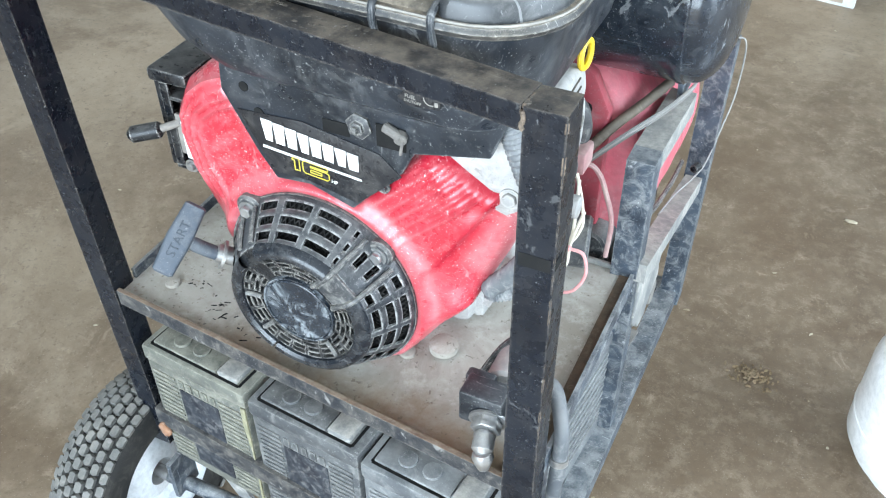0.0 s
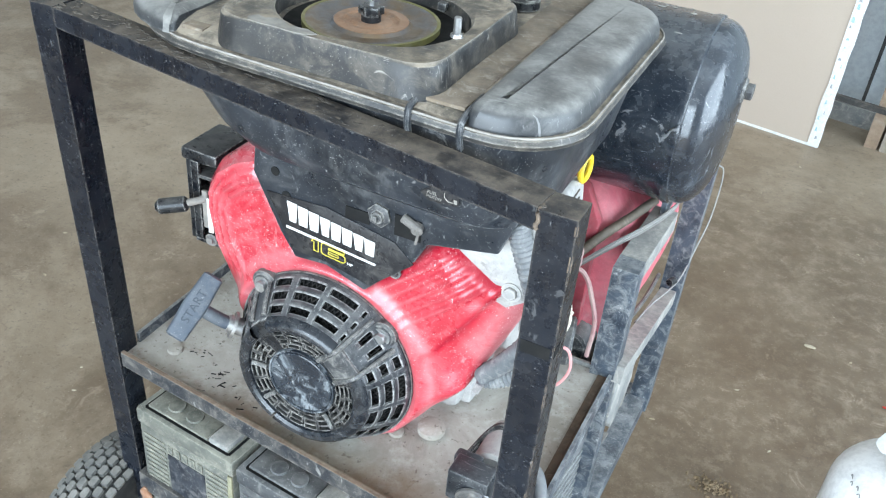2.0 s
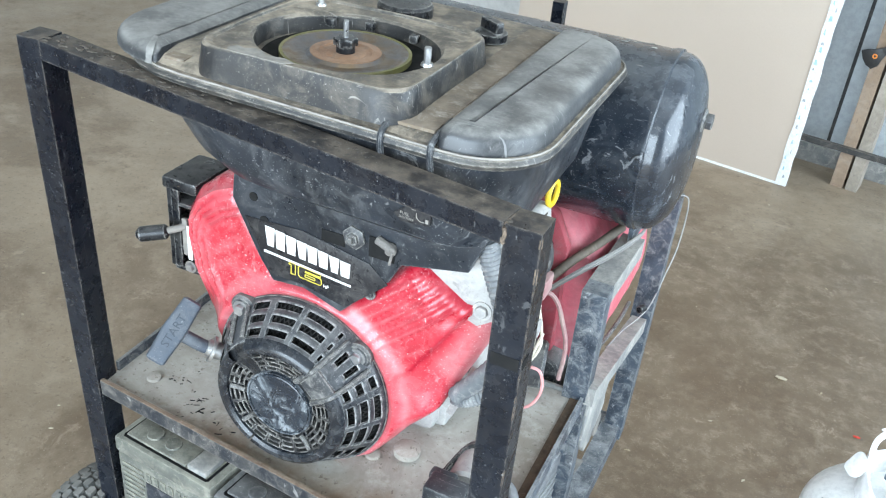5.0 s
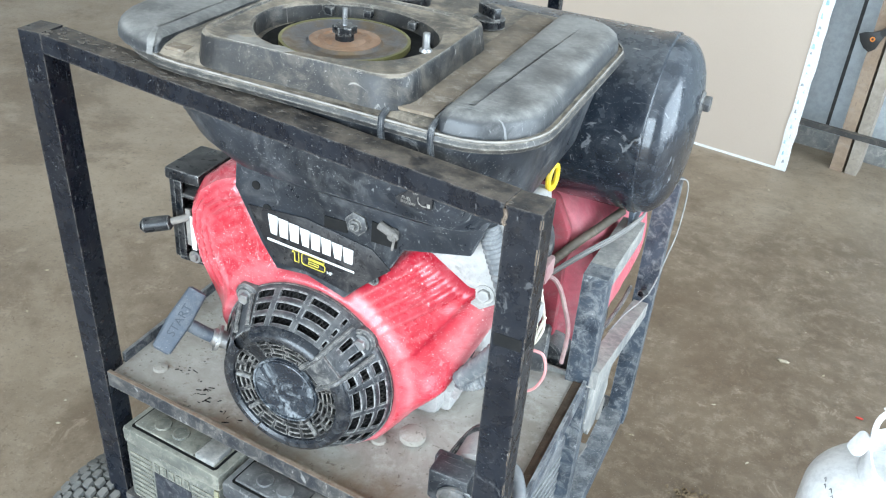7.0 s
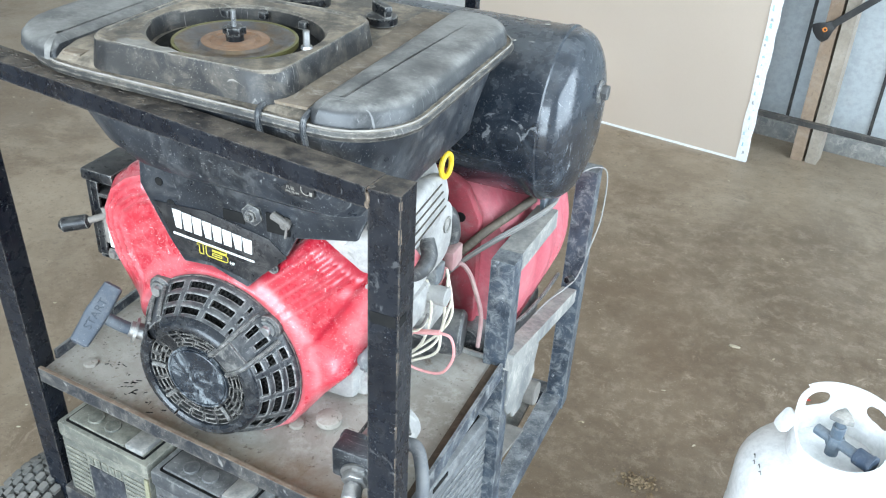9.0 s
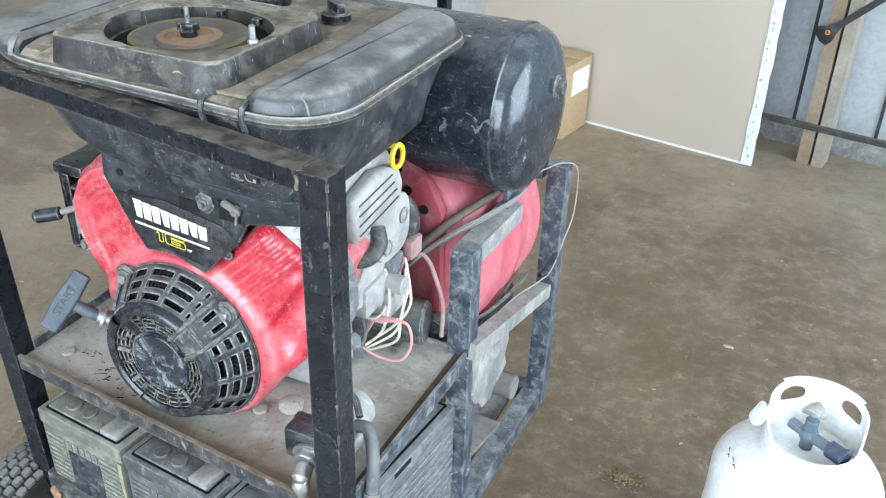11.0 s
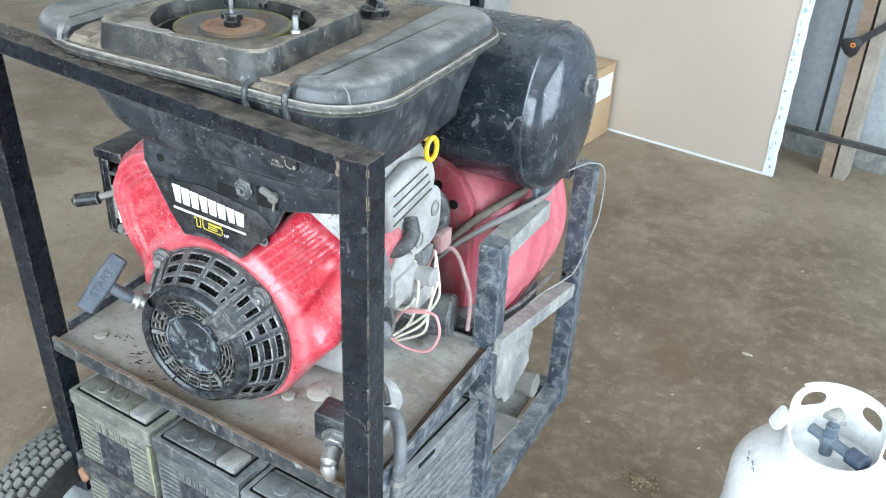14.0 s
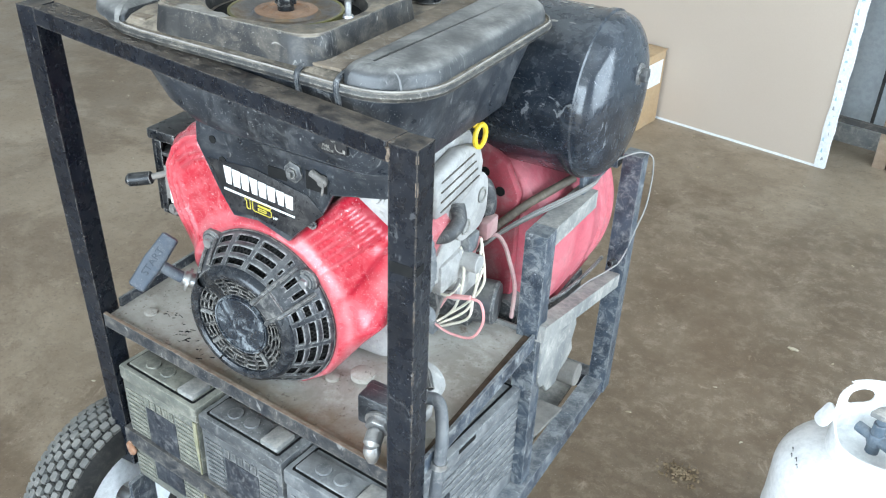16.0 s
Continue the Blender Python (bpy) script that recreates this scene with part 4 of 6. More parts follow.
def wheel(xc, yc, zc, r, w):
    wh = part("wheel", rod((xc - w * 0.75, yc, zc), (xc + 0.09, yc, zc), 0.011, 16), STEEL, cart, "turf wheel with a white rim")
    prof = []
    for k in range(25):
        a = radians(-128 + 256 * k / 24)
        prof.append((r - 0.052 + 0.046 * math.cos(a) * (1.0 if abs(a) < 1.9 else 1.25), w / 2 * max(-1, min(1, 1.12 * math.sin(a)))))
    tyre = part("tyre", lathe(prof, (xc, yc, zc), (1, 0, 0), 64), TYRE_SHADE, wh, "dusty black turf tyre")
    lugs = []
    n = 58
    for row in range(7):
        for k in range(n):
            a = 2 * math.pi * (k + 0.5 * (row % 2)) / n
            off = (row - 3) * w / 7.0
            rr = r - 0.0055 - 0.0019 * (row - 3) ** 2
            c = Vector((xc + off, yc + rr * math.cos(a), zc + rr * math.sin(a)))
            ax = Vector((0, math.cos(a), math.sin(a)))
            tan = Vector((0, -math.sin(a), math.cos(a)))
            tilt = Vector((1, 0, 0)) + ax * (-0.14 * (row - 3))
            hw, hl = w / 7.0 * 0.485, 2 * math.pi * r / n * 0.455
            bm = bmesh.new()
            tilt.normalize()
            out = tilt.cross(tan)
            out = out if out.dot(ax) > 0 else -out
            lo = [bm.verts.new(c + tilt * (i * hw) + tan * (j * hl)) for i, j in ((-1, -0.75), (0, -1.05), (1, -0.75), (1, 0.75), (0, 1.05), (-1, 0.75))]
            hi = [bm.verts.new(c + tilt * (i * hw * 0.86) + tan * (j * hl * 0.86) + out * 0.0075) for i, j in ((-1, -0.75), (0, -1.05), (1, -0.75), (1, 0.75), (0, 1.05), (-1, 0.75))]
            bm.faces.new(hi)
            for q in range(6):
                bm.faces.new((lo[q], lo[(q + 1) % 6], hi[(q + 1) % 6], hi[q]))
            lugs.append(bm)
    tagged(part("tread", join(*lugs), TYRE, tyre, smooth=False), kind="stuff")
    rp = [(0.024, -0.02), (0.024, 0.02), (0.05, 0.016), (0.072, -0.004), (0.092, 0.004), (0.106, 0.030), (0.112, 0.036), (0.118, 0.036), (0.118, 0.030), (0.108, -0.03)]
    part("rim", lathe(rp, (xc, yc, zc), (1, 0, 0), 48), RIM, wh, "scuffed white painted steel rim")


wheel(-0.668, 0.070, 0.192, 0.192, 0.088)


# ---- batteries on the shelf ----
def battery(x0, x1, y0, y1, z0, z1, mat, label, streak=False):
    b = thing("car_battery", ((x0 + x1) / 2, (y0 + y1) / 2, z0), label, "battery", "batteries on the cart shelf")
    b.rotation_euler[2] = radians(-6)
    part("case", box((x0, y0, z0), (x1, y1, z1 - 0.028), 0.005), mat, b)
    part("lid", join(box((x0 - 0.002, y0 - 0.002, z1 - 0.029), (x1 + 0.002, y1 + 0.002, z1), 0.005), box((x0 + 0.012, y0 + 0.010, z1 - 0.002), (x1 - 0.055, y0 + 0.052, z1 + 0.004), 0.003)), mat, b)
    # groove round the vent cover, its shade laid on as near-black strips
    e, zg = 0.0042, z1 - 0.0034
    gx0, gx1, gy0, gy1 = x0 + 0.011, x1 - 0.013, y0 + 0.008, y0 + 0.062
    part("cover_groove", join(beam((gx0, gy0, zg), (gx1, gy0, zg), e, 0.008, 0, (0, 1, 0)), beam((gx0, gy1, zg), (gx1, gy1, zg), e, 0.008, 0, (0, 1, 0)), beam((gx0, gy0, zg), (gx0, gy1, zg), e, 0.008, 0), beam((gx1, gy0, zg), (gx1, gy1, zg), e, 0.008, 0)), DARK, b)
    for cx in (x0 + 0.05, x0 + 0.085):
        part("vent_cap", lathe([(0, 0), (0.013, 0), (0.012, 0.004), (0, 0.005)], (cx, y0 + 0.031, z1 + 0.003), (0, 0, 1), 20), mat, b)
    part("terminal_cover", bevel(box((x1 - 0.052, y0 + 0.010, z1 - 0.001), (x1 - 0.018, y0 + 0.05, z1 + 0.009), 0.002), 0.0008), DUSTY_STEEL, b, "pale dusty terminal cover")
    # ribs and the label recess on the front
    ribs = []
    mid, half = (x0 + x1) / 2, 0.036
    zt, zb = z1 - 0.040, z0 + 0.012
    n = 20
    for k in range(n):
        z = zb + (zt - zb) * (k + 0.5) / n
        for a, c in ((x0 + 0.010, mid - half - 0.004), (mid + half + 0.004, x1 - 0.010)):
            ribs.append(beam((a, y0 - 0.0006, z), (c, y0 - 0.0006, z), 0.003, 0.0034, 0, (0, 1, 0)))
    tagged(part("front_ribs", join(*ribs), mat, b), kind="stuff")
    part("label_plate", box((mid - half, y0 - 0.0012, zb + 0.01), (mid + half, y0 + 0.001, zt - 0.022), 0.001), LABEL, b, "dark scuffed label")
    for k in range(5):
        part("front_rib", beam((mid - half + 0.007 + k * 0.0145, y0 - 0.0006, zt - 0.018), (mid - half + 0.007 + k * 0.0145, y0 - 0.0006, zt - 0.002), 0.009, 0.0025, 0.0005), mat, b)
    if streak:
        part("corrosion_streak", prism([(x1 - 0.009, z1 - 0.03), (x1 - 0.001, z1 - 0.03), (x1 - 0.002, z0 + 0.01), (x1 - 0.006, z0 + 0.01), (x1 - 0.004, (z0 + z1) / 2), (x1 - 0.010, z1 - 0.07)], y0 - 0.002, y0 + 0.001, "y", 0.0008), YELLOWISH, b, "yellowish corroded corner")
    if x1 > -0.1:
        part("label_plate", box((x1 + 0.0004, y0 + 0.07, z0 + 0.05), (x1 + 0.0030, y0 + 0.17, z1 - 0.075), 0.001), LABEL, b, "dark scuffed label")
        part("cover_groove", join(beam((x1 - 0.013, y0 + 0.062, zg), (x1 - 0.013, y1 - 0.014, zg), e, 0.008, 0), beam((x1 - 0.045, y1 - 0.014, zg), (x1 - 0.013, y1 - 0.014, zg), e, 0.008, 0, (0, 1, 0))), DARK, b)
        part("vent_slot", box((x1 - 0.006, y0 + 0.19, z1 - 0.012), (x1 + 0.0030, y0 + 0.235, z1 - 0.004), 0.001), DARK, b)
    # ribs along the open side
    side = []
    for k in range(9):
        z = zt - 0.004 - k * 0.0165
        side.append(beam((x1 + 0.0006, y0 + 0.012, z), (x1 + 0.0006, y1 - 0.012, z), 0.003, 0.004, 0))
    tagged(part("side_ribs", join(*side), mat, b), kind="stuff")
    return b


YELLOWISH = worn("corroded_yellow", (0.26, 0.24, 0.14), (0.20, 0.19, 0.12), 0.8, 0, DUST, 0.5, 0.2, 40)
battery(-0.581, -0.399, 0.060, 0.433, 0.268, 0.513, BATTERY, "dusty olive-grey car battery with a yellowish corroded corner", True)
battery(-0.391, -0.217, 0.040, 0.414, 0.268, 0.510, BATTERY_DARK, "dusty dark grey car battery with a black label")
battery(-0.211, -0.035, 0.020, 0.396, 0.268, 0.503, BATTERY_PALE, "pale dusty grey car battery with ribbed sides")


# ---- fuel tank over the engine ----
tank = thing("fuel_tank", (-0.3, 0.22, 0.985), "dusty black plastic fuel tank with an open air-cleaner base on top", "fuel tank")
def rounded_each(x0, x1, y0, y1, radii, z, tilt=0.02, n=7):
    """A level ring with its own radius at each corner, from the back right one round by the left."""
    out = []
    corners = ((x1, y1, -1, -1, 0), (x0, y1, 1, -1, 90), (x0, y0, 1, 1, 180), (x1, y0, -1, 1, 270))
    for r, (cx, cy, sx, sy, a) in zip(radii, corners):
        for k in range(n + 1):
            t = radians(a + 90 * k / n)
            px, py = cx + sx * r + r * math.cos(t), cy + sy * r + r * math.sin(t)
            out.append((px, py, z + tilt * (-px - 0.3)))
    return out


# front and back corners of the tank, from the foot up: left, right, front, back, corner, front left corner, height
levels = [(-0.385, -0.118, 0.088, 0.35, 0.03, 0.03, 0.983), (-0.430, -0.080, 0.080, 0.365, 0.035, 0.05, 0.990), (-0.472, -0.062, 0.076, 0.372, 0.045, 0.06, 1.008), (-0.505, -0.056, 0.072, 0.378, 0.05, 0.07, 1.040), (-0.553, -0.050, 0.066, 0.424, 0.055, 0.09, 1.088), (-0.562, -0.046, 0.062, 0.430, 0.055, 0.095, 1.092)]
part("body", loft([rounded_each(x0, x1, y0, y1, (r, r, fl * 1.5, r * 1.4), z) for x0, x1, y0, y1, r, fl, z in levels]), TANK, tank)
part("rim", loft([rounded_each(x0, x1, y0, y1, (0.06, 0.06, 0.15, 0.085), z) for x0, x1, y0, y1, z in ((-0.566, -0.044, 0.060, 0.442, 1.092), (-0.574, -0.036, 0.052, 0.452, 1.095), (-0.576, -0.034, 0.050, 0.454, 1.100), (-0.574, -0.036, 0.052, 0.452, 1.105), (-0.566, -0.044, 0.060, 0.444, 1.107))]), TANK_TOP, tank, "dusty moulded rim with painted edge highlights")
part("top_shell", loft([rounded_each(-0.569, -0.041, 0.057, 0.440, (0.058, 0.058, 0.147, 0.083), 1.105), rounded_each(-0.556, -0.052, 0.070, 0.446, (0.055, 0.055, 0.135, 0.075), 1.113), rounded_each(-0.52, -0.08, 0.10, 0.446, (0.05, 0.05, 0.07, 0.05), 1.117)]), TANK_TOP, tank, "dusty moulded top")
part("shoulder", loft([rounded_each(x0, x1, y0, y1, rr, z) for x0, x1, y0, y1, rr, z in (
    (-0.1340, -0.0425, 0.0570, 0.446, (0.055, 0.010, 0.010, 0.080), 1.1060),
    (-0.1335, -0.0440, 0.0582, 0.444, (0.054, 0.010, 0.010, 0.079), 1.1170),
    (-0.1320, -0.0465, 0.0605, 0.442, (0.052, 0.010, 0.011, 0.076), 1.1228),
    (-0.1290, -0.0510, 0.0650, 0.439, (0.049, 0.010, 0.012, 0.070), 1.1263),
    (-0.1240, -0.0580, 0.0720, 0.434, (0.044, 0.010, 0.012, 0.062), 1.1282),
    (-0.1160, -0.0700, 0.0860, 0.424, (0.032, 0.008, 0.010, 0.042), 1.1290))]), SHOULDER, tank, "smooth raised shoulder")
part("shoulder", loft([rounded_each(x0, x1, y0, y1, rr, z) for x0, x1, y0, y1, rr, z in (
    (-0.5680, -0.4630, 0.0580, 0.430, (0.010, 0.055, 0.103, 0.010), 1.1060),
    (-0.5665, -0.4635, 0.0600, 0.428, (0.010, 0.054, 0.101, 0.010), 1.1140),
    (-0.5610, -0.4655, 0.0660, 0.422, (0.010, 0.050, 0.094, 0.012), 1.1195),
    (-0.5520, -0.4710, 0.0760, 0.414, (0.008, 0.042, 0.079, 0.010), 1.1225),
    (-0.5380, -0.4800, 0.0920, 0.402, (0.006, 0.030, 0.056, 0.008), 1.1235))]), SHOULDER, tank, "smooth raised shoulder")
for x in (-0.187, -0.134):
    part("strap_edge", pipe([(x, 0.058, 1.068), (x, 0.050, 1.098), (x, 0.058, 1.110), (x, 0.10, 1.1145)], 0.0035, 8, 6), TANK, tank)
part("strap_recess", prism([(-0.183, 0.068), (-0.1385, 0.068), (-0.1385, 0.430), (-0.160, 0.440), (-0.183, 0.425)], 1.1105, 1.1145, "z", 0.001), STRAP_DUST, tank, "brown dust in the groove")
part("strap_recess", prism([(-0.458, 0.070), (-0.432, 0.070), (-0.432, 0.425), (-0.458, 0.420)], 1.1130, 1.1178, "z", 0.001), STRAP_DUST, tank, "brown dust in the groove")
# thin pale line that paints the highlight on the rim's edge
part("rim_bead", pipe([(x, y, 1.1065 + 0.02 * (-x - 0.3)) for x, y, _ in rounded_each(-0.5725, -0.0375, 0.0535, 0.4505, (0.058, 0.058, 0.148, 0.083), 0, 0, 8)] + [(-0.0375, 0.3925, 1.1065 - 0.00525)], 0.0013, 6, 1), PALE_DUST_GLINT, tank, "pale line painting the highlight along the rim")

# air-cleaner base: a raised frame with a round well
OX, OY, OR = -0.296, 0.176, 0.098
outer = rounded(-0.418, -0.172, 0.062, 0.292, 0.032, 11)


def radial(pts, n=96):
    """Where rays from the well's centre meet the outline."""
    out = []
    for k in range(n):
        a = 2 * math.pi * k / n
        d = Vector((math.cos(a), math.sin(a)))
        best = 0.0
        for p, q in zip(pts, pts[1:] + pts[:1]):
            p, q = Vector(p) - Vector((OX, OY)), Vector(q) - Vector((OX, OY))
            e = q - p
            den = d.x * -e.y + d.y * e.x
            if abs(den) > 1e-9:
                t = (p.x * -e.y + p.y * e.x) / den
                s = (d.x * p.y - d.y * p.x) / den
                if t > 0 and -1e-6 <= s <= 1 + 1e-6:
                    best = max(best, t)
        out.append((OX + d.x * best, OY + d.y * best))
    return out


edge = radial(outer)
well = [(OX + OR * 1.06 * math.cos(2 * math.pi * k / 96), OY + OR * 0.94 * math.sin(2 * math.pi * k / 96)) for k in range(96)]
ZT = 1.144


def lerp_ring(a, c, t, z):
    return [(p[0] + (q[0] - p[0]) * t, p[1] + (q[1] - p[1]) * t, z) for p, q in zip(a, c)]


bm = bmesh.new()
rings = [lerp_ring(edge, well, -0.10, 1.110), lerp_ring(edge, well, -0.04, 1.128), lerp_ring(edge, well, 0.0, ZT - 0.003), lerp_ring(edge, well, 0.06, ZT), lerp_ring(edge, well, 0.14, ZT - 0.0005), lerp_ring(edge, well, 0.20, ZT - 0.003), lerp_ring(edge, well, 0.90, ZT - 0.004), lerp_ring(edge, well, 1.0, ZT - 0.007), lerp_ring(edge, well, 1.03, ZT - 0.03), lerp_ring(edge, well, 1.04, 1.0985)]
vs = [[bm.verts.new(p) for p in r] for r in rings]
for ra, rb in zip(vs, vs[1:]):
    for k in range(96):
        bm.faces.new((ra[k], ra[(k + 1) % 96], rb[(k + 1) % 96], rb[k]))
bm.faces.new(vs[-1])
base = part("air_cleaner_base", bm, TANK_TOP, tank, "dusty black air-cleaner base with a round well")
disc = [(0.0, 0.004), (0.018, 0.004), (0.020, 0.001), (0.027, 0.001), (0.031, 0.005), (0.040, 0.005), (0.043, 0.002), (0.056, 0.002), (0.062, 0.006), (0.069, 0.006), (0.070, 0.0)]
part("filter_plate", lathe(disc, (OX - 0.003, OY + 0.002, 1.1215), (0, 0, 1), 64), FILTER_RED, base, "oil-stained round metal plate")
part("rust_ring", lathe([(0.0105, 0.0055), (0.0200, 0.0052), (0.0265, 0.0022), (0.0300, 0.0060), (0.0392, 0.0057), (0.0392, 0.0040), (0.0105, 0.0040)], (OX - 0.003, OY + 0.002, 1.1215), (0, 0, 1), 56), FILTER_RUST, base, "orange rust round the centre")
part("gasket", lathe([(0.0690, 0.0), (0.0725, 0.0), (0.0725, 0.0065), (0.0690, 0.0065), (0.0690, 0.0)], (OX - 0.003, OY + 0.002, 1.1215), (0, 0, 1), 64), OLIVE, base, "yellowish rubber gasket")
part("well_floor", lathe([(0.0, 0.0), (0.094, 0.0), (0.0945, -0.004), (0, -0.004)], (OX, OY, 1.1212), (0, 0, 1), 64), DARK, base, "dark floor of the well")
part("stud", rod((-0.299, 0.177, 1.124), (-0.299, 0.177, 1.162), 0.003, 12, 0.0005), STEEL, base, "threaded steel stud")
knob = [(0.014 * math.cos(radians(a)) * (1 if k % 2 else 0.72), 0.014 * math.sin(radians(a)) * (1 if k % 2 else 0.72)) for k, a in enumerate(range(0, 360, 30))]
bm = join(prism(knob, 1.128, 1.137, "z", 0.001), lathe([(0, 0), (0.0105, 0), (0.0105, 0.012), (0, 0.012)], (0, 0, 1.117), (0, 0, 1), 20))
bm.transform(Matrix.Translation((-0.299, 0.177, 0.006)))
part("wing_knob", bm, BLACK, base, "black star knob")
for x, y in ((-0.193, 0.160), (-0.385, 0.268)):
    part("stud", join(rod((x, y, ZT - 0.004), (x, y, ZT + 0.016), 0.004, 12, 0.001), lathe([(0, 0), (0.007, 0), (0.006, 0.003), (0, 0.003)], (x, y, ZT - 0.004), (0, 0, 1), 12)), STEEL, base, "bright steel stud")
for a in (100, 128, 62):
    x, y = OX + 0.096 * math.cos(radians(a)), OY + 0.085 * math.sin(radians(a))
    part("clip", box((x - 0.005, y - 0.006, 1.128), (x + 0.005, y + 0.003, 1.137), 0.001), BLACK, base, "black clip in the well")
part("pale_patch", prism([(-0.372, 0.0635), (-0.355, 0.062), (-0.340, 0.0635), (-0.322, 0.062), (-0.305, 0.0635), (-0.297, 0.071), (-0.312, 0.077), (-0.330, 0.073), (-0.341, 0.081), (-0.352, 0.084), (-0.360, 0.077), (-0.370, 0.080), (-0.376, 0.072)], ZT + 0.0002, ZT + 0.0007, "z"), PALE_DUST_GLINT, base, "pale dried patch")
# fuel caps
part("cap", join(lathe([(0, 0), (0.036, 0), (0.036, 0.012), (0.033, 0.016), (0, 0.018)], (-0.325, 0.375, 1.117), (0, 0, 1), 36), *[box((-0.002, -0.037, 0.0), (0.002, 0.037, 0.013), 0.0008) for _ in range(0)]), BLACK, tank, "ribbed black filler cap")
bm = join(lathe([(0, 0), (0.020, 0), (0.020, 0.010), (0.017, 0.012), (0, 0.012)], (0, 0, 0), (0, 0, 1), 28), box((-0.018, -0.006, 0.010), (0.018, 0.006, 0.026), 0.003))
bm.transform(Matrix.Translation((-0.196, 0.350, 1.117)) @ Matrix.Rotation(radians(-35), 4, "Z"))
part("vent_knob", bm, BLACK, tank, "black turn knob")
ring = [(0.0125 * math.cos(radians(a)), 0, 0.0155 * math.sin(radians(a))) for a in range(0, 361, 30)]
bm = pipe(ring, 0.0036, 8, 4)
bm.transform(Matrix.Translation((-0.071, 0.284, 0.973)) @ Matrix.Rotation(radians(83), 4, "Z"))
part("pull_ring", join(bm, rod((-0.085, 0.276, 0.992), (-0.071, 0.281, 0.986), 0.004, 10)), YELLOW, tank, "yellow plastic dipstick ring")
spl = [part("tank_bracket", prism([(-0.392, 0.998), (-0.396, 0.955), (-0.362, 0.888), (-0.342, 0.858), (-0.300, 0.862), (-0.250, 0.846), (-0.222, 0.876), (-0.190, 0.908), (-0.176, 0.935), (-0.098, 0.952), (-0.080, 0.998)], 0.0955, 0.102, "y", 0.002), TANK, tank, "black control panel under the tank")]
panel = spl[0]
for x, z, r in ((-0.366, 0.964, 0.0055), (-0.352, 0.937, 0.006)):
    part("hole", lathe([(0, 0), (r, 0), (r, 0.0012), (0, 0.0012)], (x, 0.0946, z), (0, 1, 0), 16), DARK, panel)
part("slot", box((-0.276, 0.0943, 0.936), (-0.246, 0.0957, 0.951), 0.001), DARK, panel)
part("slot", box((-0.216, 0.0943, 0.935), (-0.184, 0.0957, 0.961), 0.002), DARK, panel)
part("key_switch", join(lathe([(0, 0), (0.0145, 0), (0.0145, 0.003), (0.011, 0.0045), (0.010, 0.005), (0.0075, 0.005), (0.007, 0.008), (0, 0.008)], (-0.234, 0.0955, 0.953), (0, -1, 0), 6), box((-0.236, 0.0835, 0.9495), (-0.232, 0.0865, 0.9565), 0.0005)), GREYBLACK, panel, "dusty hex-nut key switch")
part("fuel_valve", join(rod((-0.190, 0.099, 0.955), (-0.186, 0.087, 0.953), 0.0065, 14), rod((-0.184, 0.088, 0.953), (-0.187, 0.088, 0.936), 0.0016, 8), rod((-0.205, 0.091, 0.962), (-0.186, 0.090, 0.955), 0.005, 10)), PLATE, panel, "dusty fuel valve lever")
# the black decal with plain blocks for the maker's name, and the number
decal = part("decal", prism([(-0.378, 0.936), (-0.300, 0.940), (-0.214, 0.925), (-0.190, 0.905), (-0.243, 0.856), (-0.300, 0.868), (-0.343, 0.868)], 0.0942, 0.0954, "y", 0.0004), DECAL, panel, "black decal")
u = Vector((0.137, -0.0, -0.012)).normalized()
up = Vector((0, 0, 1))
for k in range(8):
    o = Vector((-0.350, 0.0938, 0.907)) + u * (0.0143 * k)
    h = 0.0250 - 0.0008 * k
    lean = u * (0.0030 if k % 3 == 0 else 0.0012)
    quad = [o + lean, o + u * 0.0122 - lean * 0.3, o + u * 0.0128 + up * h, o + up * h - u * 0.0004]
    part("name_block", prism([(p.x, p.z) for p in quad], 0.0936, 0.0943, "y"), WHITE_INK, decal, "white block of the maker's mark")
o = Vector((-0.352, 0.0938, 0.8995))
part("underline", prism([(o.x, o.z), (o.x + 0.116, o.z - 0.0105), (o.x + 0.116, o.z - 0.0130), (o.x, o.z - 0.003)], 0.0936, 0.0943, "y"), WHITE_INK, decal)
# the outlined number: closed strokes of a wide 1 and a squared 6


def stroke(pts, closed=True):
    """A thin outline on the decal; x and y in digit heights from the number's lower left corner."""
    line = [Vector((-0.3195, 0.0936, 0.8790)) + u * (0.0115 * a) + up * (0.0150 * c) for a, c in pts]
    line = [p.lerp(q, t) for p, q in zip(line, line[1:] + line[:1]) for t in (0.0, 0.5)]
    return pipe(line + line[:1], 0.00065, 6, 1)


part("number", join(stroke([(0.40, 0), (0.90, 0), (0.90, 1), (0.30, 1), (0.10, 0.78), (0.40, 0.78)])), YELLOW_INK, decal, "yellow outlined figure 1")
part("number", join(stroke([(1.45, 0), (3.75, 0), (3.95, 0.12), (3.95, 0.50), (3.75, 0.62), (2.05, 0.62), (2.05, 0.74), (3.85, 0.74), (3.85, 1), (1.45, 1), (1.25, 0.86), (1.25, 0.14)]), stroke([(2.05, 0.22), (3.2, 0.22), (3.2, 0.42), (2.05, 0.42)])), YELLOW_INK, decal, "yellow outlined figure 6")
part("small_text", lettering("HP", 0.006, facing((-0.268, 0.0934, 0.8760), u, up), 0.0003), WHITE_INK, decal)
dec2 = part("decal", prism([(-0.177, 1.0140), (-0.157, 1.0300), (-0.135, 1.0225), (-0.136, 1.0090), (-0.167, 1.0070)], 0.0690, 0.0702, "y"), DECAL, tank, "small black shut-off decal")
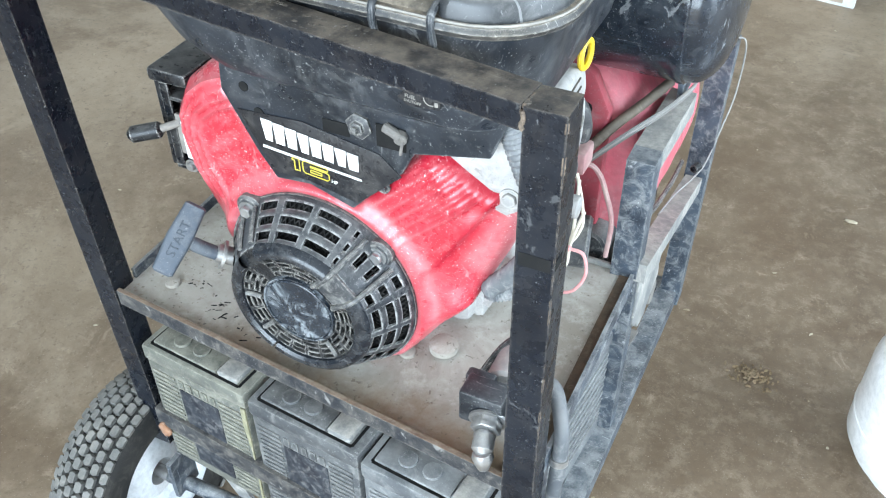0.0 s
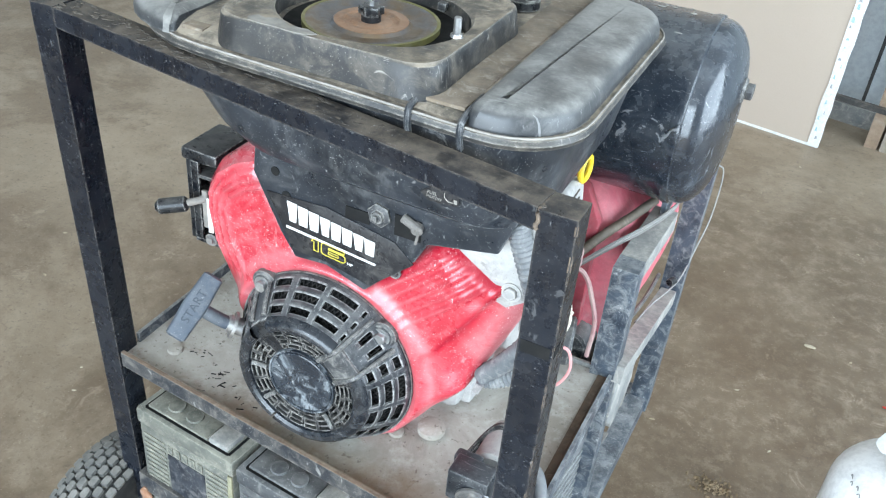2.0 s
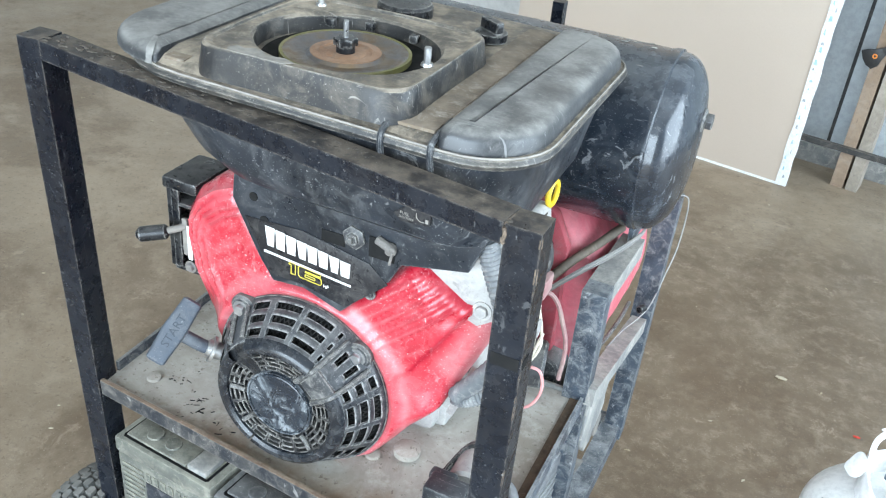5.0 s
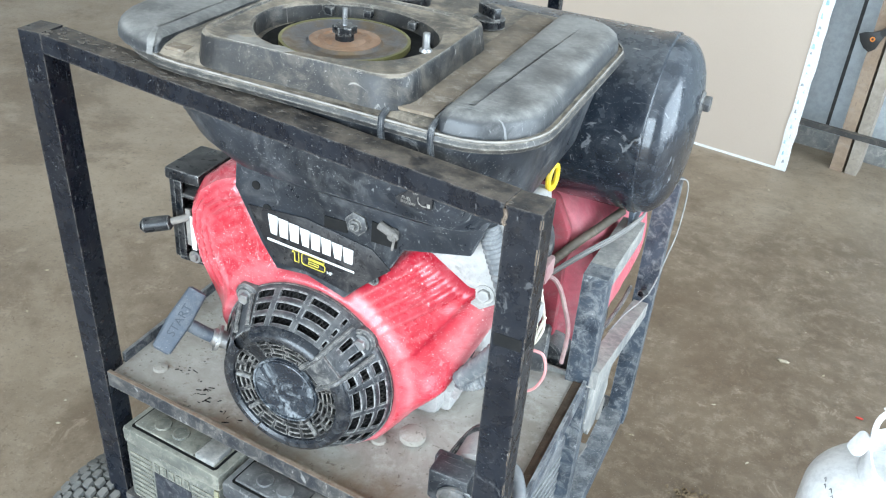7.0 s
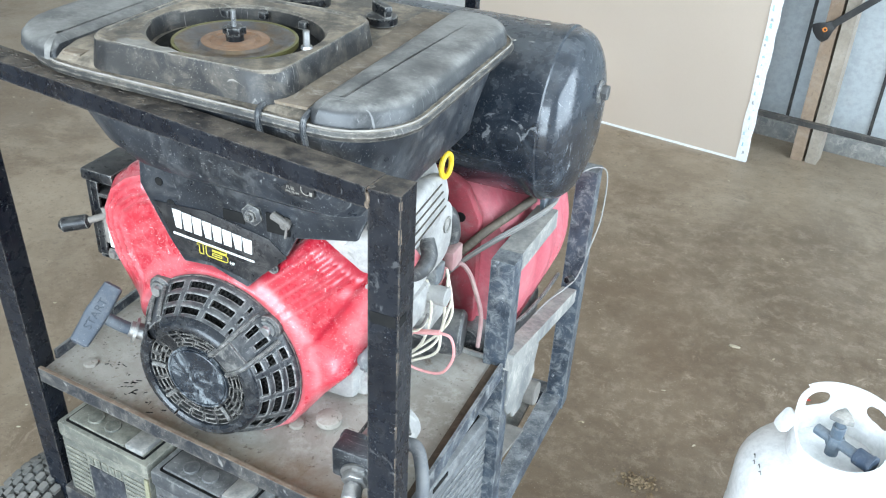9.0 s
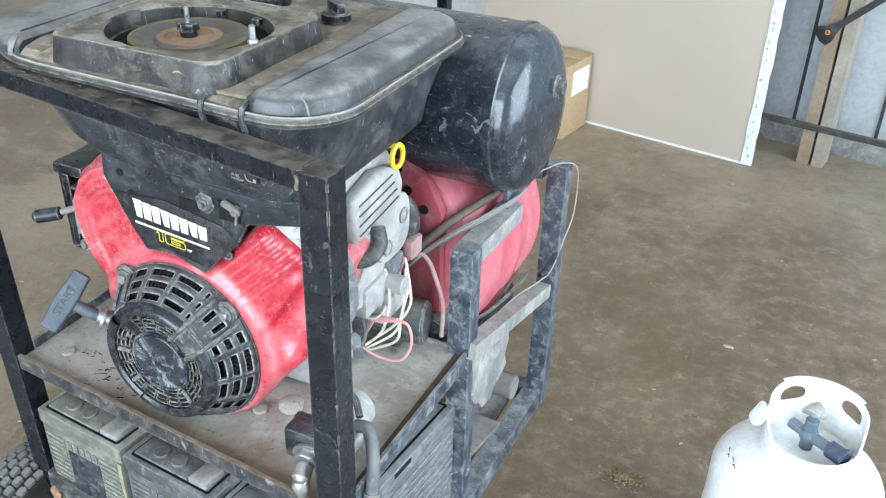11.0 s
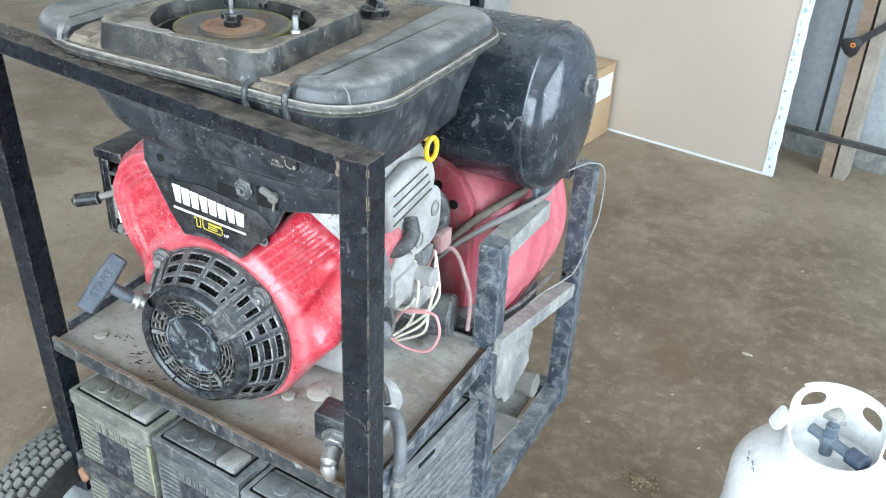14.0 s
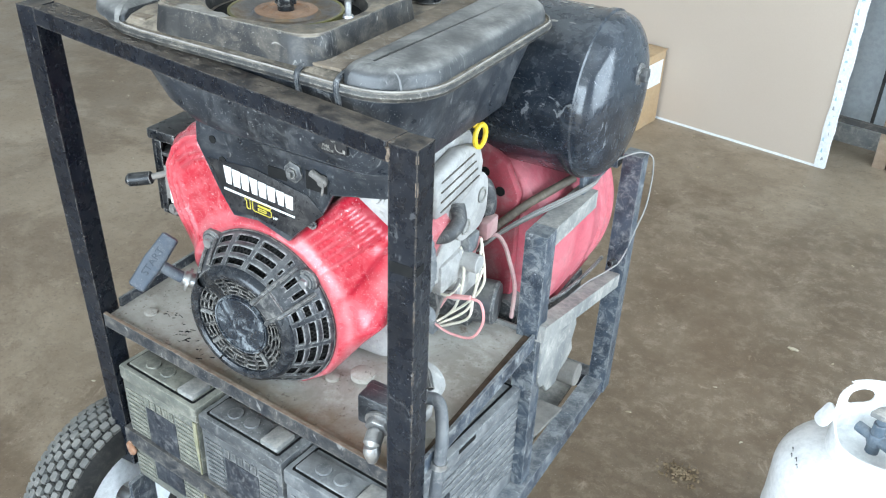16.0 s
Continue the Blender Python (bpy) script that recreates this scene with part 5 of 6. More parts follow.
part("small_text", join(lettering("FUEL", 0.0050, facing((-0.1640, 0.0686, 1.0165), u, up), 0.0003), lettering("SHUTOFF", 0.0040, facing((-0.1620, 0.0686, 1.0118), u, up), 0.0003), lettering("OFF", 0.0034, facing((-0.1540, 0.0686, 1.0245), u, up), 0.0003)), PALE_DUST_GLINT, dec2)
part("arrow", pipe([(-0.1510, 0.0687, 1.0210), (-0.1505, 0.0687, 1.0160), (-0.1465, 0.0687, 1.0125), (-0.1415, 0.0687, 1.0125)], 0.0005, 5, 5), PALE_DUST_GLINT, dec2)
part("fuel_sign", prism([(-0.1405, 1.0120), (-0.1372, 1.0120), (-0.1372, 1.0165), (-0.1405, 1.0165)], 0.0684, 0.0691, "y"), PALE_DUST_GLINT, dec2)


# ---- engine ----
engine = thing("engine", (-0.3, 0.25, 0.611), "dusty red V-twin petrol engine with a black slotted fan guard", "engine")
shroud = [(-0.400, 0.973), (-0.438, 0.957), (-0.468, 0.932), (-0.485, 0.901), (-0.487, 0.874), (-0.479, 0.829), (-0.460, 0.775), (-0.437, 0.728), (-0.430, 0.680), (-0.405, 0.630), (-0.360, 0.602), (-0.300, 0.5915), (-0.245, 0.602), (-0.204, 0.632), (-0.161, 0.690), (-0.126, 0.730), (-0.095, 0.800), (-0.071, 0.860), (-0.063, 0.884), (-0.076, 0.899), (-0.104, 0.899), (-0.130, 0.915), (-0.164, 0.937), (-0.192, 0.913), (-0.225, 0.878), (-0.252, 0.855), (-0.291, 0.860), (-0.325, 0.862), (-0.342, 0.866), (-0.358, 0.890), (-0.388, 0.938)]
GC = Vector((-0.303, 0.0, 0.720))


def segment_distance(p, a, c):
    e = c - a
    t = max(0.0, min(1.0, (p - a).dot(e) / max(e.dot(e), 1e-12)))
    return (p - a - e * t).length


def ease(v, lo, hi):
    t = max(0.0, min(1.0, (v - lo) / (hi - lo)))
    return t * t * (3 - 2 * t)


def blower_housing():
    """A pressed shell: rounded rim, a swelling round the fan guard, ribs on both arms, a stepped side by the right arm."""
    outline = []
    pts = [Vector(p) for p in shroud]
    for a, c in zip(pts, pts[1:] + pts[:1]):
        n = max(1, round((c - a).length / 0.0035))
        outline += [a.lerp(c, k / n) for k in range(n)]
    for _ in range(3):
        outline = [(outline[k - 1] + outline[k] * 2 + outline[(k + 1) % len(outline)]) / 4 for k in range(len(outline))]
    hub = Vector((GC.x, GC.z))
    left = pts[0:8]
    vee, along, across = Vector((-0.252, 0.855)), Vector((0.73, 0.68)).normalized(), Vector((0.68, -0.73)).normalized()

    def shape(p):
        d = min(segment_distance(p, a, c) for a, c in zip(pts, pts[1:] + pts[:1]))
        dl = min(segment_distance(p, a, c) for a, c in zip(left, left[1:]))
        rr = (p - hub).length
        s, w = (p - vee).dot(along), (p - vee).dot(across)
        y = 0.1060
        rim = max(0.0, 1 - d / 0.017)
        y += 0.024 * (1 - math.sqrt(max(0.0, 1 - rim * rim)))
        y += 0.010 * ease(0.035 - dl, 0.0, 0.035)
        y -= 0.0095 * math.exp(-(((rr - 0.130) / 0.0095) ** 2))
        dust = 0.45 * math.exp(-(((rr - 0.142) / 0.0075) ** 2)) + 0.35 * math.exp(-(((rr - 0.124) / 0.006) ** 2))
        if p.x < -0.34 and p.y > 0.77:
            for k in range(4):
                crest = math.exp(-(((dl - 0.013 - 0.0098 * k) / 0.0026) ** 2)) * ease(p.y, 0.775, 0.83)
                y -= 0.0050 * crest
                # pale crest: dust line, with the rib's highlight painted in
                dust += 0.30 * crest
            inner = segment_distance(p, Vector((-0.388, 0.938)), Vector((-0.342, 0.866)))
            dust += 0.75 * ease(0.016 - inner, 0.0, 0.014) + 0.4 * ease(0.80 - p.y, 0.0, 0.05)
        if s > -0.02 and w > -0.01:
            fade = ease(s, 0.0, 0.085)
            for k in range(5):
                crest = math.exp(-(((w - 0.018 - 0.0125 * k) / 0.0030) ** 2)) * ease(s, -0.01, 0.02) * ease(d, 0.002, 0.016)
                y -= (0.0010 + 0.0036 * fade) * crest
                # painted highlight and dust on these crests too, weaker up the arm
                dust += (0.32 - 0.22 * fade) * crest
            y += 0.006 * ease(s, 0.095, 0.118)
            over = w - (0.083 + (0.117 - s) * 0.27)
            y += ease(over, 0.0, 0.005) * ease(s, -0.005, 0.035) * 0.0085 + 0.30 * max(0.0, over) * ease(s, -0.01, 0.05)
            dust += 0.55 * ease(over, 0.006, 0.030) * ease(s, 0.02, 0.07) + 0.45 * ease(0.010 - w, 0.0, 0.01) * ease(0.05 - s, 0.0, 0.05)
        dust += 0.35 * ease(0.700 - p.y, 0.0, 0.10)
        return y, min(0.95, dust)

    bm = bmesh.new()
    layer = bm.verts.layers.float.new("settled")
    rings, steps = [], 30
    back = []
    for p in outline:
        v = bm.verts.new((p.x, 0.200, p.y))
        v[layer] = 0.7
        back.append(v)
    rings.append(back)
    for k in range(steps + 1):
        ring = []
        for p in outline:
            q = hub + (p - hub).normalized() * 0.1185
            o = p.lerp(q, (k / steps) ** 1.25)
            y, dust = shape(o)
            v = bm.verts.new((o.x, y, o.y))
            v[layer] = dust
            ring.append(v)
        rings.append(ring)
    for ra, rb in zip(rings, rings[1:]):
        for k in range(len(ra)):
            bm.faces.new((ra[k], ra[(k + 1) % len(ra)], rb[(k + 1) % len(ra)], rb[k]))
    return bm


housing = part("blower_housing", blower_housing(), HOUSING_RED, engine, "glossy red pressed-steel blower housing", angle=60)
part("side_flange", beam((-0.136, 0.197, 0.668), (-0.066, 0.197, 0.885), 0.012, 0.010, 0.002, (0, 1, 0)), ALU, engine, "pale dusty flange")
part("housing_screw", hexbolt((-0.2165, 0.1035, 0.8800), (0, -1, 0), 0.0055, 0.005), GREYBLACK, housing, "dusty screw")

# the slotted fan guard
RB = [0.0440, 0.0475, 0.0515, 0.0535, 0.0580, 0.0600, 0.0645, 0.0665, 0.0710, 0.0740, 0.0880, 0.0900, 0.0972, 0.1000, 0.1070, 0.1098, 0.1164, 0.1210]
YB = [(0.0, 0.050), (0.046, 0.050), (0.058, 0.0495), (0.071, 0.047), (0.080, 0.0445), (0.0885, 0.050), (0.0985, 0.064), (0.108, 0.079), (0.117, 0.093), (0.121, 0.102)]
OPEN = {1: (22.5, 5.0, 0.0), 3: (22.5, 5.0, 6.0), 5: (18.0, 4.0, 0.0), 7: (18.0, 4.0, 0.0), 11: (22.5, 4.6, 7.0), 13: (22.5, 4.4, 7.0), 15: (22.5, 4.2, 7.0)}


def guard_y(r):
    for (ra, ya), (rb, yb) in zip(YB, YB[1:]):
        if r <= rb:
            t = (r - ra) / (rb - ra)
            return ya + (yb - ya) * t
    return YB[-1][1]


def turned(a, c):
    return (a - c + 180) % 360 - 180


def guard_solid(k, deg):
    if k not in OPEN and k not in (6, 12, 14):
        return True
    for c, w in ((133, 10), (43, 15)):
        d = turned(deg, c)
        if abs(d) < w:
            return not (c == 43 and (3 < abs(d) < 7.5) and k in (5, 6, 7, 12, 13, 14))
    for c in (222, 312, 178):
        if abs(turned(deg, c)) < 3:
            return True
    if k not in OPEN:
        return True
    pitch, rib, off = OPEN[k]
    return (deg + off) % pitch < rib


NA = 360


def guard_shell(first, last):
    """The slotted shell between two of its rings."""
    bm = bmesh.new()
    gv = {}
    for side, dy in ((0, 0.0), (1, 0.0065)):
        for k in range(first, last + 1):
            for i in range(NA):
                a = 2 * math.pi * i / NA
                gv[side, k, i] = bm.verts.new((GC.x + RB[k] * math.cos(a), guard_y(RB[k]) + dy, GC.z + RB[k] * math.sin(a)))
    for k in range(first, last):
        for i in range(NA):
            j = (i + 1) % NA
            if not guard_solid(k, (i + 0.5) * 360 / NA):
                continue
            bm.faces.new((gv[0, k, i], gv[0, k, j], gv[0, k + 1, j], gv[0, k + 1, i]))
            bm.faces.new((gv[1, k, i], gv[1, k + 1, i], gv[1, k + 1, j], gv[1, k, j]))
            for kk, ii, p, q in ((k - 1, i, (k, i), (k, j)), (k + 1, i, (k + 1, i), (k + 1, j)), (k, i - 1, (k, i), (k + 1, i)), (k, i + 1, (k, j), (k + 1, j))):
                if not first <= kk < last or not guard_solid(kk, ((ii % NA) + 0.5) * 360 / NA):
                    bm.faces.new((gv[0, *p], gv[0, *q], gv[1, *q], gv[1, *p]))
    bmesh.ops.delete(bm, geom=[v for v in bm.verts if not v.link_faces], context="VERTS")
    return bm


guard = part("fan_guard", guard_shell(0, 10), BLACK, engine, "black plastic slotted fan guard", angle=40)
part("outer_grille", guard_shell(10, len(RB) - 1), GUARD_GREY, guard, "dust-edged ring of long slots", angle=40)


def band_span(lo, hi):
    """Angles from the x axis towards z, as lathe() counts them round the y axis."""
    _, s0, u0 = frame_of((0, 1, 0))
    off = math.degrees(math.atan2(Vector((1, 0, 0)).dot(u0), Vector((1, 0, 0)).dot(s0)))
    sgn = 1 if (s0 * math.cos(radians(off + 90)) + u0 * math.sin(radians(off + 90))).z > 0 else -1
    return off + sgn * lo, off + sgn * hi


part("skirt", lathe([(0.1195, 0.100), (0.1215, 0.0985), (0.1225, 0.112), (0.1205, 0.114)], GC, (0, 1, 0), 72), GREYBLACK, guard)
part("centre_disc", lathe([(0, 0.0465), (0.0395, 0.0465), (0.0410, 0.0472), (0.0415, 0.0490), (0.0425, 0.0490), (0.0432, 0.0465), (0.0452, 0.0465), (0.0460, 0.052)], GC, (0, 1, 0), 56), SCRATCHED, guard, "scratched black centre disc", angle=8)
for a_lo, a_hi in ((-118, 28), (58, 123), (143, 240)):
    part("band", lathe([(0.0715, 0.0500), (0.0725, 0.0435), (0.0760, 0.0405), (0.0815, 0.0405), (0.0865, 0.0440), (0.0900, 0.0525)], GC, (0, 1, 0), 48, *band_span(a_lo, a_hi)), GLOSS_BLACK, guard, "smooth black band")
# behind the slots: a fine screen over a near-black sheet that stands for the unlit inside
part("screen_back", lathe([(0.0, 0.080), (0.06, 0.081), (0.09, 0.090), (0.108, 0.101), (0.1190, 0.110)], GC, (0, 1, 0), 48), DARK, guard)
mesh_bits = []
for s in (-1, 1):
    for k in range(-24, 25):
        off = k * 0.0048
        half = math.sqrt(max(0.0, 0.112**2 - off**2))
        if half < 0.01:
            continue
        a = radians(45 * s)
        d, nrm = Vector((math.cos(a), 0, math.sin(a))), Vector((-math.sin(a), 0, math.cos(a)))
        line = []
        for q in range(13):
            p = d * (half * (q / 6 - 1)) + nrm * off
            line.append(GC + p + Vector((0, max(0.070, guard_y(p.length) + 0.011), 0)))
        mesh_bits.append(pipe(line, 0.0008, 4, 1))
tagged(part("screen", join(*mesh_bits), SCREEN, guard, "fine wire screen", smooth=False), kind="stuff")
# lug plates, ridges and bolts
for ang, br, kw in ((133.0, 0.118, 0.6), (43.0, 0.112, 1.0)):
    a = radians(ang)
    d, t = Vector((math.cos(a), 0, math.sin(a))), Vector((-math.sin(a), 0, math.cos(a)))
    plate = [GC + d * r + t * (q * wd * kw) + Vector((0, guard_y(r) - 0.0022, 0)) for r, wd, q in ((0.052, 0.0125, -1), (0.072, 0.0155, -1), (0.0885, 0.018, -1), (0.0885, 0.018, 1), (0.072, 0.0155, 1), (0.052, 0.0125, 1))]
    bm = bmesh.new()
    vs = [bm.verts.new(q) for q in plate] + [bm.verts.new(q + Vector((0, 0.004, 0))) for q in plate]
    for f in ((0, 1, 4, 5), (1, 2, 3, 4), (6, 7, 10, 11), (7, 8, 9, 10), (0, 1, 7, 6), (1, 2, 8, 7), (2, 3, 9, 8), (3, 4, 10, 9), (4, 5, 11, 10), (5, 0, 6, 11)):
        bm.faces.new([vs[q] for q in f])
    if kw < 1.0:
        bmesh.ops.translate(bm, vec=(0, 0.003, 0), verts=bm.verts)
    part("lug_plate", bm, GREYBLACK, guard, "dusty raised lug plate")
    for s in (-1, 1):
        pts = [GC + d * r + t * (s * kw * 0.0215 * (0.62 + 0.38 * r / 0.12)) + Vector((0, guard_y(r) - 0.0025, 0)) for r in ((0.047, 0.060, 0.076, 0.090, 0.104, 0.116) if kw == 1.0 else (0.092, 0.100, 0.108, 0.116))]
        part("ridge", pipe(pts, 0.0032, 8, 4), GREYBLACK, guard)
    o = GC + d * br + Vector((0, 0.092, 0))
    part("lug", lathe([(0, 0.012), (0.017, 0.010), (0.017, 0.0), (0.014, -0.003), (0, -0.003)], o, (0, 1, 0), 24), GREYBLACK, guard)
    part("bolt", hexbolt(o + Vector((0, -0.003, 0)), (0, -1, 0), 0.0078, 0.008), STEEL, guard, "dusty hex bolt")
for ang in (222.0, 312.0, 178.0):
    a = radians(ang)
    d = Vector((math.cos(a), 0, math.sin(a)))
    part("ridge", pipe([GC + d * r + Vector((0, guard_y(r) - 0.003, 0)) for r in (0.048, 0.058, 0.068)], 0.003, 8, 4), GREYBLACK, guard)

# recoil starter grip
ga, gb = Vector((-0.446, 0.077, 0.802)), Vector((-0.459, 0.012, 0.745))
gax = (gb - ga).normalized()
gw = gax.cross(Vector((0.61, -0.69, 0.69))).normalized()
gn = gax.cross(gw)
secs = []
for t_, hw_, hn_ in ((0.0, 0.009, 0.004), (0.03, 0.0125, 0.007), (0.25, 0.0135, 0.0075), (0.5, 0.015, 0.008), (0.75, 0.0135, 0.0075), (0.97, 0.0125, 0.007), (1.0, 0.009, 0.004)):
    o = ga.lerp(gb, t_)
    secs.append([o + gw * a + gn * c for a, c in rounded(-hw_, hw_, -hn_, hn_, hn_ * 0.6, 3)])
grip = part("recoil_grip", join(loft(secs), pipe([(-0.452, 0.047, 0.772), (-0.440, 0.054, 0.762), (-0.428, 0.062, 0.751), (-0.414, 0.070, 0.742)], 0.0085, 12, 6)), HANDLE, engine, "slate-grey moulded pull handle")
part("grip_text", lettering("START", 0.015, Matrix.Translation((gn if gn.y < 0 else -gn) * 0.0082) @ facing(ga.lerp(gb, 0.5), -gax, -gw if (-gax).cross(-gw).y < 0 else gw), 0.0005), HANDLE_DARK, grip, "moulded lettering")
part("rope_guide", join(rod((-0.424, 0.066, 0.747), (-0.402, 0.080, 0.735), 0.011, 16, 0.003), lathe([(0, 0), (0.017, 0), (0.017, 0.004), (0, 0.004)], (-0.418, 0.070, 0.743), (1, 0.6, -0.5), 20)), STEEL, engine, "dusty metal rope guide")

# throttle control box
ctl = part("control_box", join(box((-0.540, 0.150, 0.785), (-0.530, 0.215, 0.910), 0.002), box((-0.540, 0.142, 0.905), (-0.486, 0.220, 0.922), 0.004), box((-0.535, 0.200, 0.785), (-0.470, 0.210, 0.910), 0.002)), BLACK, engine, "black open-fronted throttle control box")
for z in (0.785, 0.818, 0.852, 0.882):
    part("cross_web", box((-0.5295, 0.146, z), (-0.487, 0.1995, z + 0.005), 0.001), BLACK, ctl)
part("front_strip", box((-0.529, 0.1455, 0.7905), (-0.517, 0.1500, 0.9045), 0.001), BLACK, ctl)
part("lever", join(rod((-0.500, 0.138, 0.862), (-0.528, 0.122, 0.852), 0.0048, 12), box((-0.505, 0.134, 0.82), (-0.497, 0.139, 0.874), 0.001)), PLATE, ctl, "steel throttle lever")
part("lever_grip", rod((-0.520, 0.128, 0.853), (-0.556, 0.107, 0.847), 0.0100, 16, 0.005), BLACK, ctl, "black rubber lever grip")
part("label_strip", box((-0.4965, 0.1325, 0.816), (-0.4895, 0.1345, 0.866), 0.0005), WHITE_INK, ctl, "white label strip")
part("bolt", hexbolt((-0.493, 0.133, 0.806), (0, -1, 0), 0.006), STEEL, ctl, "small bolt")

# crankcase, cylinders and heads behind the housing
part("crankcase", join(box((-0.42, 0.200, 0.612), (-0.16, 0.43, 0.80), 0.015), box((-0.40, 0.19, 0.80), (-0.20, 0.40, 0.90), 0.02)), ALU, engine, "dusty cast aluminium crankcase")
part("shroud_plate", prism([(-0.190, 0.965), (-0.105, 0.985), (-0.070, 0.984), (-0.066, 0.925), (-0.070, 0.885), (-0.090, 0.870), (-0.150, 0.890), (-0.190, 0.930)], 0.122, 0.128, "y", 0.001), ALU, engine, "pale dusty grey shroud plate")
for x, z in ((-0.128, 0.937), (-0.086, 0.893)):
    part("bolt", hexbolt((x, 0.122, z), (0, -1, 0), 0.008), ALU, engine, "dusty bolt")
head = part("cylinder_head", prism([(0.150, 0.965), (0.235, 0.985), (0.300, 0.972), (0.318, 0.945), (0.312, 0.918), (0.325, 0.905), (0.345, 0.870), (0.340, 0.825), (0.318, 0.795), (0.265, 0.790), (0.235, 0.762), (0.165, 0.775), (0.140, 0.86)], -0.175, -0.092, "x", 0.006, 3), ALU, engine, "pale dusty cylinder head")
part("valve_cover", prism([(0.165, 0.955), (0.235, 0.970), (0.290, 0.958), (0.302, 0.930), (0.296, 0.905), (0.240, 0.888), (0.170, 0.895)], -0.094, -0.070, "x", 0.008, 3), ALU, head, "ribbed valve cover")
# thin dark strips that paint shaded grooves on the cover
for k in range(4):
    part("fin", beam((-0.0695, 0.180, 0.905 + k * 0.014), (-0.0695, 0.285 - k * 0.006, 0.915 + k * 0.013), 0.002, 0.0016, 0.0004), CAKED_AND_GROOVE, head)
part("exhaust_flange", prism(rounded(0.245, 0.340, 0.815, 0.905, 0.032), -0.093, -0.080, "x", 0.003), ALU, head, "pale exhaust flange")
for y, z in ((0.318, 0.868), (0.272, 0.838)):
    part("stud_hole", lathe([(0, 0), (0.012, 0), (0.012, 0.002), (0.009, 0.002), (0.009, -0.004), (0, -0.004)], (-0.0795, y, z), (1, 0, 0), 18), DUSTY_STEEL, head)
part("spark_plug_boot", pipe([(-0.085, 0.175, 0.868), (-0.062, 0.185, 0.872), (-0.056, 0.205, 0.884), (-0.066, 0.218, 0.900)], 0.0105, 12, 6), GREYBLACK, engine, "dusty rubber plug boot")
part("spark_plug_boot", pipe([(-0.105, 0.345, 0.872), (-0.092, 0.352, 0.862), (-0.088, 0.358, 0.835), (-0.092, 0.358, 0.812)], 0.0135, 12, 6), GREYBLACK, engine, "dusty rubber elbow")
part("manifold", join(box((-0.145, 0.22, 0.745), (-0.085, 0.33, 0.795), 0.010), box((-0.125, 0.26, 0.715), (-0.080, 0.335, 0.750), 0.006), rod((-0.09, 0.285, 0.775), (-0.06, 0.285, 0.775), 0.014, 18)), ALU, engine, "pale dusty casting")
part("pink_tab", box((-0.086, 0.325, 0.790), (-0.070, 0.362, 0.820), 0.004), DARK_PINK, engine, "faded pink plastic block")
part("starter_motor", join(rod((-0.20, 0.33, 0.665), (-0.06, 0.36, 0.665), 0.035, 24, 0.004), box((-0.14, 0.34, 0.615), (-0.10, 0.38, 0.72), 0.004)), GREYBLACK, engine, "dusty black starter")
part("lower_casting", box((-0.21, 0.22, 0.612), (-0.15, 0.31, 0.650), 0.008), ALU, engine, "dusty mounting foot")
part("mounting_washer", lathe([(0, 0), (0.018, 0), (0.018, 0.008), (0.010, 0.011), (0, 0.011)], (-0.175, 0.155, 0.611), (0, 0, 1), 24), DECK, engine, "dusty round washer")
# corrugated conduit down the side
part("conduit", pipe([(-0.088, 0.115, 0.985), (-0.080, 0.115, 0.960), (-0.068, 0.114, 0.931), (-0.055, 0.118, 0.888), (-0.058, 0.128, 0.836), (-0.082, 0.134, 0.790), (-0.112, 0.140, 0.748)], 0.0108, 12, 10, 0.0016, 0.006), HOSE, engine, "grey corrugated conduit")
part("conduit", pipe([(-0.112, 0.140, 0.748), (-0.104, 0.142, 0.744), (-0.086, 0.146, 0.752), (-0.062, 0.152, 0.768)], 0.0098, 12, 10, 0.0016, 0.006), HOSE, engine, "grey corrugated conduit")


